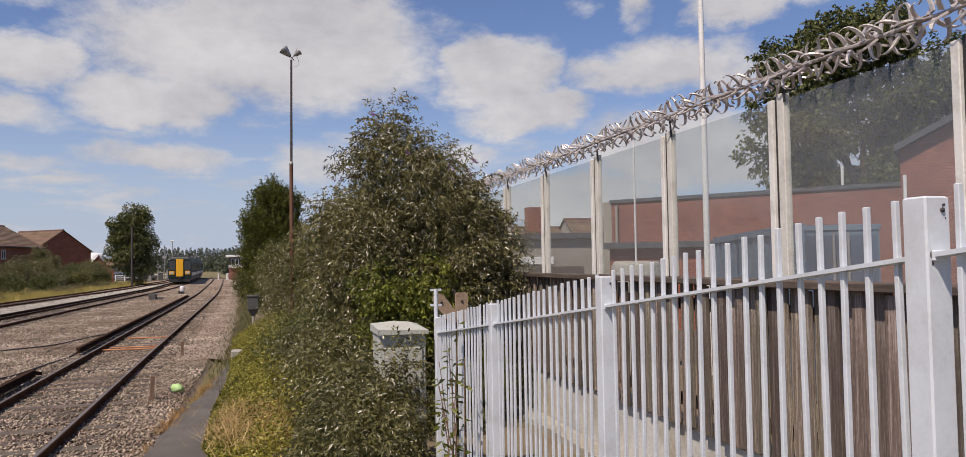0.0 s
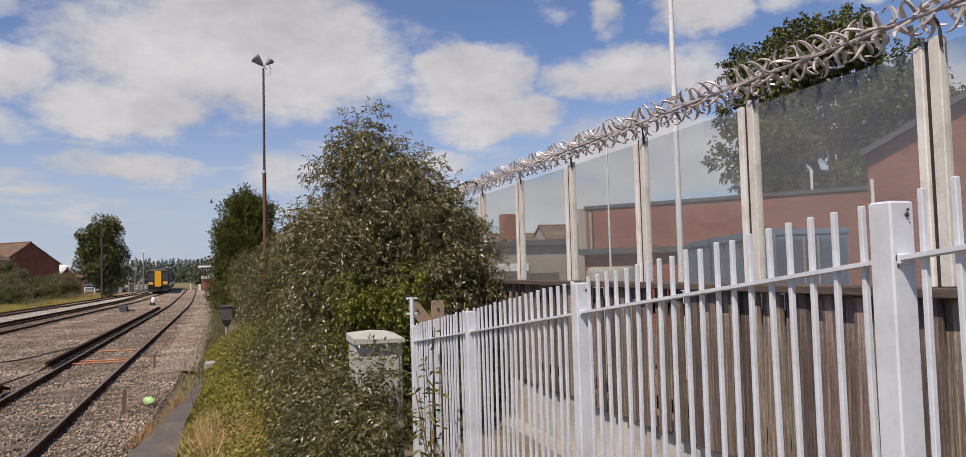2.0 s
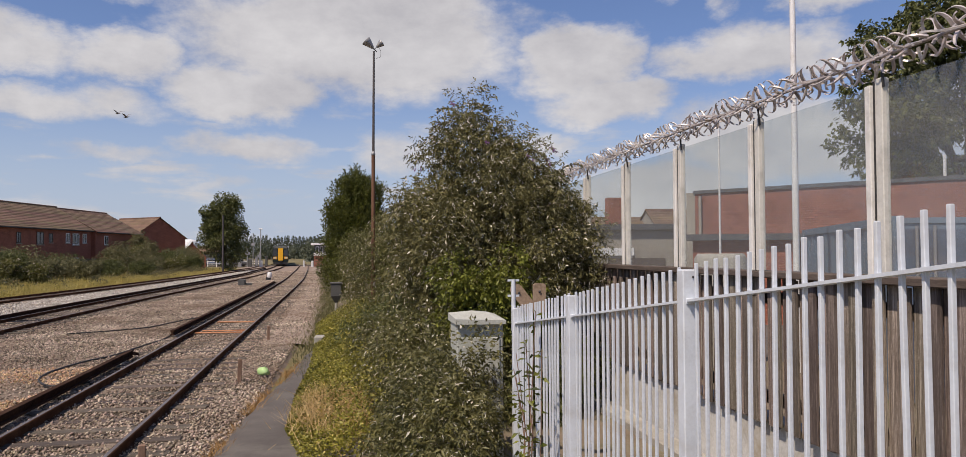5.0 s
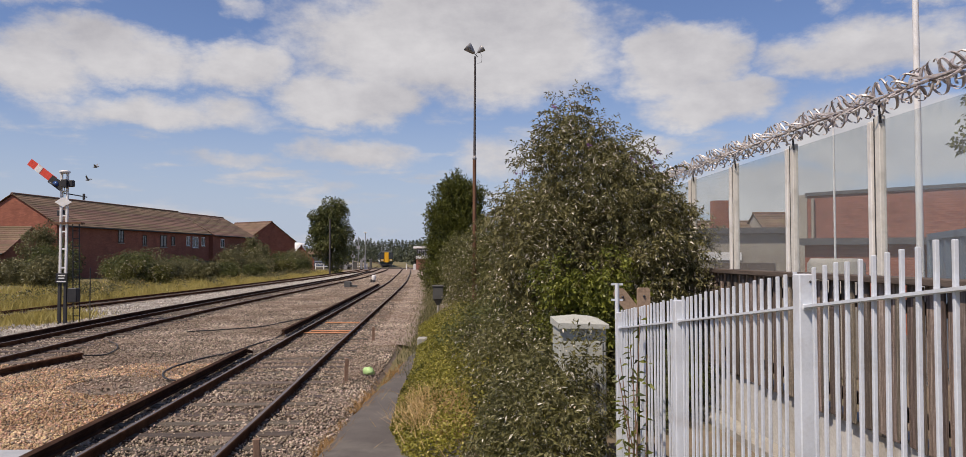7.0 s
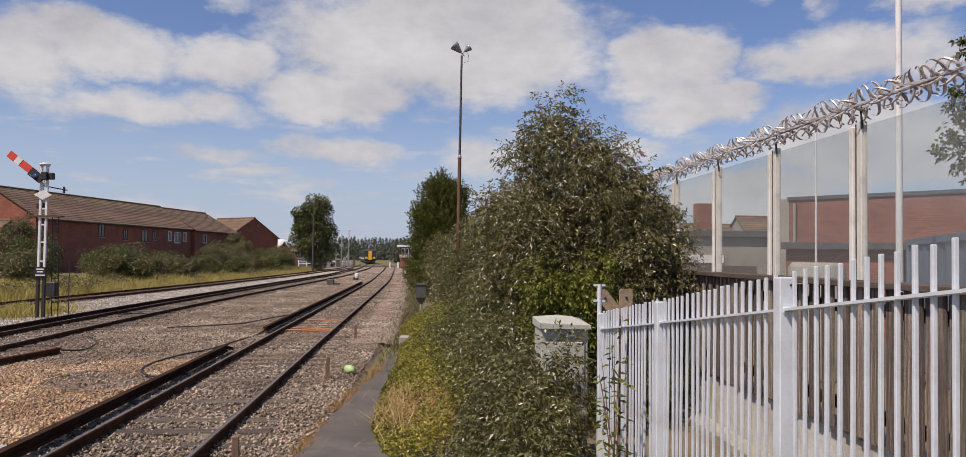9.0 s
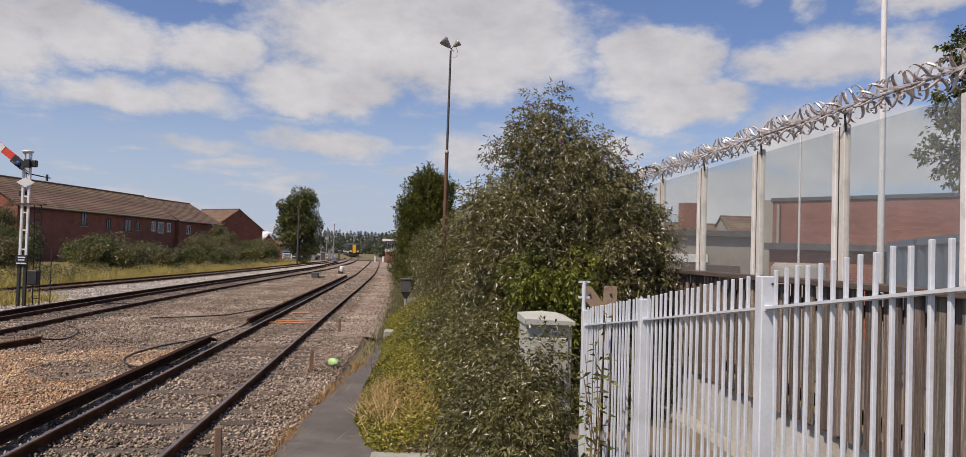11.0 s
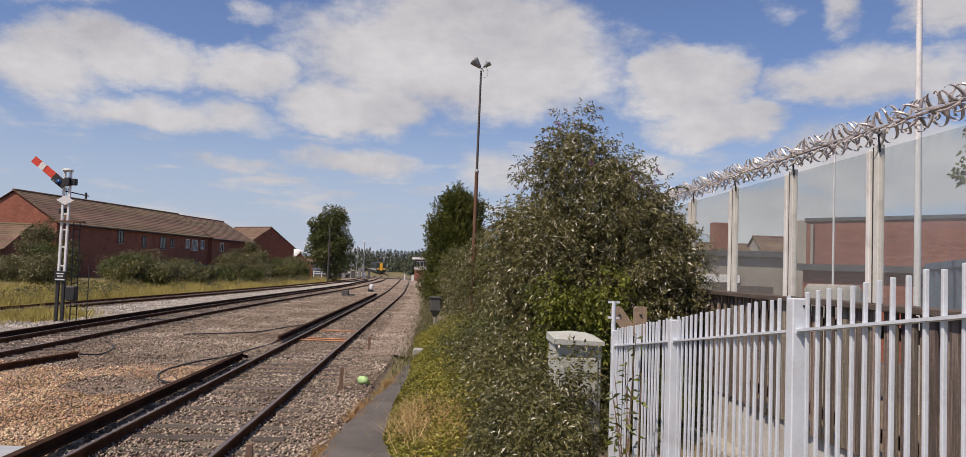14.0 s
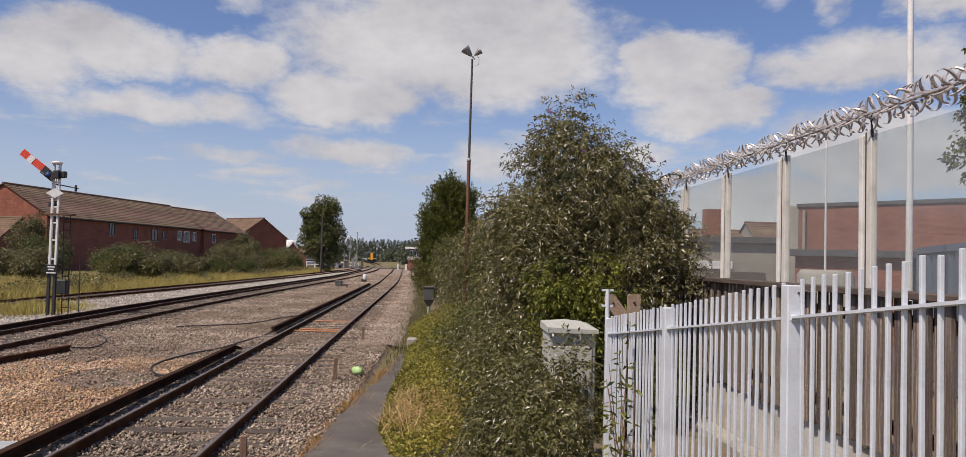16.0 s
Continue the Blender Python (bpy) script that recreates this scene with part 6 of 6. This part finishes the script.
# ---- yard behind the glass ----
def make_yard():
    single("yard", Build().box(4.25, 40, -8, 45, -0.06, 0.02), M["tarmac"], "grey tarmac yard behind the screens", "yard", kind="structure")
    a, b = Vector((12.9, 28.0)), Vector((19.2, 20.2))
    d = (b - a).normalized()
    ang = math.degrees(math.atan2(d.y, d.x))
    w = thing("brick_workshop", (a.x, a.y, 0), "long flat-roofed red brick workshop", "building", turn=ang)
    part("wall", Build().box(0, 11, 0, 12, 0, 4.5), M["brick"], w)
    part("coping", Build().box(-0.06, 11.05, -0.06, 12, 4.5, 4.62), M["slate"], w)
    part("downpipe", Build().tube([(0.25, -0.1, 0), (0.25, -0.1, 4.4)], 0.06, 6), M["render"], w)
    part("corner_pier", Build().box(-0.35, -0.001, -0.02, 0.4, 0, 4.55), M["render"], w)
    part("vent_pipe", Build().tube([(8.2, 0.3, 4.6), (8.2, 0.3, 5.3)], 0.05, 6), M["white"], w)
    k = thing("gable_workshop", (15.97, 16.9, 0), "tall red brick workshop with a sloping verge", "building", turn=-46)
    part("wall", Build().add([(0, 0, 0), (12, 0, 0), (12, 0, 5.05), (6, 0, 8.15), (0, 0, 5.05), (0, 14, 0), (12, 14, 0), (12, 14, 5.05), (6, 14, 8.15), (0, 14, 5.05)], [(0, 1, 2, 3, 4), (9, 8, 7, 6, 5), (0, 4, 9, 5), (1, 6, 7, 2)]), M["brick"], k)
    rf = Build()
    for s0, z0, s1, z1 in ((-0.12, 5.0, 6, 8.17), (12.12, 5.0, 6, 8.17)):
        rf.add([(s0, -0.25, z0), (s1, -0.25, z1), (s1, 14.2, z1), (s0, 14.2, z0), (s0, -0.25, z0 + 0.17), (s1, -0.25, z1 + 0.17), (s1, 14.2, z1 + 0.17), (s0, 14.2, z0 + 0.17)], [(0, 1, 2, 3), (4, 7, 6, 5), (0, 4, 5, 1), (1, 5, 6, 2), (2, 6, 7, 3), (3, 7, 4, 0)])
    part("roof", rf, M["slate"], k, "dark grey verge and roof")
    part("downpipe", Build().tube([(0.1, -0.08, 0), (0.1, -0.08, 4.4)], 0.05, 6), M["white"], k)
    # containers
    def container(at, turn, mat, label, L=6.0, H=2.6, W=2.4):
        c = thing("shipping_container", at, label, "container", "yard containers", turn=turn)
        n = 44
        prof = []
        for i in range(n):
            prof.append((L * i / n, -0.03 if (i // 2) % 2 else 0.0))
        prof.append((L, 0.0))
        v = [(x, y, z) for z in (0.15, H - 0.1) for x, y in prof]
        m = len(prof)
        part("side_wall", Build().add(v, [(i, i + 1, m + i + 1, m + i) for i in range(m - 1)]), M[mat], c)
        part("shell", Build().box(0.02, L - 0.02, 0.02, W, 0.1, H - 0.12), M[mat], c)
        part("frame", Build().box(-0.02, L + 0.02, -0.05, 0.06, H - 0.14, H).box(-0.02, L + 0.02, -0.05, 0.06, 0.05, 0.19).box(-0.04, 0.1, -0.06, 0.08, 0.05, H).box(L - 0.1, L + 0.04, -0.06, 0.08, 0.05, H), M[mat], c)
        part("end_door", Build().box(L - 0.015, L + 0.015, 0.08, W - 0.04, 0.2, H - 0.2), M["bluedark"], c, "dark blue end doors")
        for q in (0.22, 0.42, 0.60, 0.80):
            part("lock_rod", Build().tube([(L + 0.05, q * W, 0.2), (L + 0.05, q * W, H - 0.15)], 0.025, 6), M["lampgrey"], c)
        part("roof", Build().box(0, L, 0, W + 0.02, H - 0.115, H - 0.03), M[mat], c)
        return c
    container((11.2, 18.0, 0), -112.5, "bluesteel", "faded blue steel container with dark end doors", 7.9, 2.86, 1.2)
    for x, y, h, r, tx in ((8.55, 14.0, 10.5, 0.062, "tall white flagpole in the yard"), (8.97, 18.0, 5.3, 0.028, "thin white pole in the yard")):
        single("flagpole", Build().tube([(0, 0, 0), (0, 0, h * 0.3), (0, 0, h)], [r * 1.15, r, r * 0.75], 10), M["white"], tx, "pole", "yard poles", at=pose(x, y, 0))
    lo = thing("low_garage", (8.9, 30.0, 0), "low beige rendered garage with flat roof", "building", turn=-12)
    part("wall", Build().box(0, 5.2, 0, 6, 0, 3.2), M["render"], lo)
    part("roof", Build().box(-0.15, 5.35, -0.2, 6.2, 3.2, 3.42), M["slate"], lo)
    part("door", Build().box(1.2, 3.4, -0.04, -0.005, 0, 2.1), M["cap"], lo)
    part("sign_panel", Build().box(0.5, 2.2, -0.05, -0.005, 2.2, 2.5), M["white"], lo)
    sh = thing("flat_roof_store", (11.2, 24.5, 0), "low brown brick store with dark flat roof", "building", turn=-30)
    part("wall", Build().box(0, 3.2, 0, 3, 0, 2.7), M["brick2"], sh)
    part("roof", Build().box(-0.2, 3.5, -0.25, 3.2, 2.7, 2.9), M["slate"], sh)
    single("oil_tank", Build().lathe([(0.5, 0), (0.52, 0.1), (0.52, 2.2), (0.45, 2.3)], 14), M["concrete"], "pale round storage tank in the yard", "tank", at=pose(7.6, 15.2, 0))
    # rooftops beyond
    for q, (x, y, w2, h) in enumerate(((12, 70, 9, 6.0), (20, 74, 9, 5.6), (28, 72, 9, 6.3), (35, 70, 9, 6.0))):
        gable_house("far_house", (x, y, 0), -90, "distant pale house with low roof", w2, 4, 3.8, h, [], wallmat="render")
    single("brick_chimney_stack", Build().box(-0.6, 0.6, -0.5, 0.5, 0, 6.9), M["brick2"], "distant brown brick stack above the roofs", "chimney", at=pose(22.0, 64, 0))
    lb = [(-0.5, 0, 5.6, 3.6, 3.4, 2.6), (2.5, -1.5, 7.6, 3.2, 3.0, 2.8), (-3.8, 0.8, 7.4, 2.2, 2.4, 2.2), (-3.2, 0.6, 10.0, 1.7, 1.8, 1.6), (-1.2, 0, 11.3, 1.9, 1.9, 1.5), (0.4, 0, 11.9, 1.5, 1.6, 1.3), (4.5, -3, 6.4, 3.0, 3.0, 3.0), (2.4, -1.0, 11.2, 1.7, 1.7, 1.2), (1.0, -0.5, 9.4, 2.6, 2.4, 1.6)]
    leafy("yard_tree", (26.0, 29.5, 0), "large dark broadleaf tree behind the workshops", "tree", lb, 8000, 5, 0.10, 0.20, 0.058, M["oak"], (8.0, 0.35), 40, 150, 0.62, 55, 0.05)
    leafy("yard_tree", (31.5, 20.0, 0), "large dark broadleaf tree behind the workshops", "tree", [(0, 0, 6.5, 3.5, 3.5, 3.6), (0.5, 0, 9.2, 2.8, 2.8, 2.4)], 5000, 5, 0.10, 0.21, 0.062, M["oak"], (8.0, 0.35), 12, 90, 0.8, 56, 0.5)


# ---- train and birds ----
def make_train():
    tr = thing("passenger_train", (-10.9, 108, 0.0), "departing electric train with yellow end and dark green sides", "train")
    for c in range(3):
        y0 = c * 20.4
        sec = [(-1.38, 0.95), (-1.40, 1.6), (-1.36, 2.6), (-1.22, 3.25), (-0.85, 3.62), (0.0, 3.75), (0.85, 3.62), (1.22, 3.25), (1.36, 2.6), (1.40, 1.6), (1.38, 0.95)]
        b = Build().sweep(sec, [(Vector((0, y0 + (0.12 if c == 0 else 0), 0)), Vector((1, 0, 0))), (Vector((0, y0 + 20, 0)), Vector((1, 0, 0)))])
        car = part("carriage", b, M["traindark"], tr)
        part("roof", Build().sweep([(-1.0, 3.56), (-0.5, 3.74), (0.0, 3.80), (0.5, 3.74), (1.0, 3.56)], [(Vector((0, y0 + 0.3, 0)), Vector((1, 0, 0))), (Vector((0, y0 + 19.9, 0)), Vector((1, 0, 0)))]), M["trainroof"], car)
        for s in (-1, 1):
            part("pale_stripe", Build().box(s * 1.405 - 0.02, s * 1.405 + 0.02, y0 + 1.6, y0 + 19.5, 1.1, 1.5), M["trainpale"], car)
            for w in range(7):
                part("window", Build().box(s * 1.38 - 0.03, s * 1.38 + 0.03, y0 + 2.0 + w * 2.5, y0 + 3.9 + w * 2.5, 1.95, 2.75), M["pane"], car)
        part("underframe", Build().box(-1.2, 1.2, y0 + 0.5, y0 + 19.5, 0.45, 0.95), M["steelblack"], car)
        for w in (2.2, 4.8, 15.2, 17.8):
            part("wheelset", Build().lathe([(0.45, -0.85), (0.45, 0.85)], 12), M["rail"], car, at=pose(0, y0 + w, 0.61, 0, 90, 0))
    front = part("cab_front", Build().box(-1.38, 1.38, -0.02, 0.118, 0.75, 3.2, c=0.05), M["traindark"], tr)
    part("gangway_door", Build().box(-0.44, 0.44, -0.16, -0.021, 1.05, 3.25, c=0.03), M["yellow"], front, "yellow gangway door")
    part("roof_dome", Build().box(-1.15, 1.15, -0.05, 0.118, 3.2, 3.6, c=0.1), M["trainroof"], front)
    for s in (-1, 1):
        part("windscreen", Build().box(s * 0.93 - 0.40, s * 0.93 + 0.40, -0.06, -0.021, 1.85, 3.05, c=0.02), M["pane"], front)
        part("yellow_corner", Build().box(s * 0.95 - 0.32, s * 0.95 + 0.32, -0.06, -0.021, 1.30, 1.75, c=0.02), M["yellow"], front, "yellow warning panel")
        part("lamp_cluster", Build().box(s * 0.98 - 0.2, s * 0.98 + 0.2, -0.09, -0.061, 1.42, 1.66), M["trainpale"], front)
    part("coupler", Build().box(-0.2, 0.2, -0.45, -0.02, 0.75, 1.05, c=0.03), M["steelblack"], front)
    part("buffer_beam", Build().box(-1.25, 1.25, -0.1, 0.3, 0.35, 0.75), M["steelblack"], front)
    return tr


def make_birds():
    out = []
    for k in range(2):
        bd = thing("bird", (0, 0, 20), "small dark bird gliding with raised wings", "bird", "birds in flight")
        body = Build().lathe([(0.01, -0.2), (0.06, -0.1), (0.075, 0.03), (0.04, 0.17), (0.01, 0.24)], 8)
        part("body", body, M["feather"], bd, at=pose(0, 0, 0, 90, 0, 0))
        for s in (-1, 1):
            part("wing", Build().add([(0.03 * s, 0.07, 0.03), (0.03 * s, -0.09, 0.03), (0.27 * s, -0.10, 0.16), (0.30 * s, 0.04, 0.17), (0.60 * s, -0.14, 0.22), (0.03 * s, 0.0, 0.05), (0.28 * s, -0.03, 0.185)],
                                     [(0, 5, 6, 3), (5, 1, 2, 6), (3, 6, 4), (6, 2, 4), (1, 0, 3, 2), (2, 3, 4)]), M["feather"], bd)
        part("tail", Build().add([(-0.03, -0.18, 0), (0.03, -0.18, 0), (0.07, -0.33, 0), (-0.07, -0.33, 0), (0, -0.25, 0.02)], [(0, 1, 4), (1, 2, 4), (2, 3, 4), (3, 0, 4), (3, 2, 1, 0)]), M["feather"], bd)
        out.append(bd)
    return out


make_right_plants()
make_lineside()
make_signal()
make_houses()
make_left_plants()
make_distance()
make_yard()
train = make_train()
birds = make_birds()
bare = lambda x, y: (np.abs(x - np.interp(y, [9, 16, 22, 32, 48], [-3.13, -3.37, -3.5, -3.75, -4.1])) < 1.3) & (np.abs((y - 5 + 0.35) % 0.70 - 0.35) < 0.12) & (RNG.uniform(0, 1, len(x)) < 0.25 + 0.55 * (np.sin(np.floor((y - 4.65) / 0.7) * 2.4) > -0.2))
away = lambda x, y: ~bare(x, y) & (~((x > -7.6) & (x < -4.6) & (y < 15.2) & (np.sin(x * 3 + y) > -2)) | (RNG.uniform(0, 1, len(x)) < 0.3))
stones("ballast_stones", M["ballast"], "loose angular grey-brown ballast stones", 235000, (-12.5, -1.25, 7.6, 105), 0.0225, lambda x, y: away(x, y) & (x > -11.6 - (y < 40)) & (x < np.interp(y, [20, 36, 69, 105], [-1.0, -1.4, -2.6, -4.6])))
stones("far_ballast", M["paleballast"], "pale fresh ballast stones beside the disused track", 52000, (-16.6, -11.6, 22, 110), 0.024, lambda x, y: (x < np.interp(y, [20, 40, 84, 110], [-12.0, -12.2, -11.6, -12.0])) & (x > np.interp(y, [20, 33, 51, 84, 110], [-16.4, -16.0, -15.1, -13.9, -13.6])))
stones("red_ballast", M["redchip"], "patch of reddish-brown gravel between the tracks", 62000, (-10.0, -4.5, 7.6, 17.5), 0.021, lambda x, y: (x < -4.55) & (np.sin(x * 1.7 + y) + np.sin(y * 1.3 - x * 0.8) + 0.3 * (13.0 - y) > -1.3))


def motions():
    rows = [(0.0, -10.9, 108), (1.0, -11.0, 114), (2.0, -11.3, 121), (3.0, -11.5, 128), (5.5, -12.94, 152), (7.0, -14.47, 174), (9.0, -16.28, 196), (12.5, -19.29, 224), (16.0, -23.79, 260)]
    # the far end of the train lies on the curve some 60 m ahead
    out = [(t, pose(x, y, 0.0, 0, 0, -math.degrees(math.atan2(line_b(y + 60) - x, 60)))) for t, x, y in rows]
    walk(train, out)
    flight = [(0.0, (6.0, 95.0, 9.0), (7.0, 96.0, 8.5)),
              (2.5, (-3.43, 84.65, 10.23), (-3.14, 84.7, 9.79)),
              (3.0, (-3.1, 79.83, 7.82), (-3.33, 79.89, 6.83)),
              (5.5, (-19.35, 55.95, 12.74), (-18.72, 56.14, 12.88)),
              (6.0, (-21.43, 55.17, 12.69), (-20.93, 55.31, 13.0)),
              (6.5, (-23.96, 56.7, 10.53), (-23.31, 56.89, 11.14)),
              (7.0, (-27.12, 59.99, 8.06), (-26.61, 60.12, 9.05)),
              (8.0, (-44, 75, 7.0), (-43.5, 76, 7.5)),
              (16.0, (-140, 110, 9), (-138, 112, 10))]
    for k, bd in enumerate(birds):
        rw = []
        for i, (t, p, q) in enumerate(flight):
            v = q if k else p
            rw.append((t, pose(*v, 8 * math.sin(t * 5 + k), 12 * math.sin(t * 3 + 2 * k), 75 + 20 * math.sin(t + k))))
        walk(bd, rw)


motions()
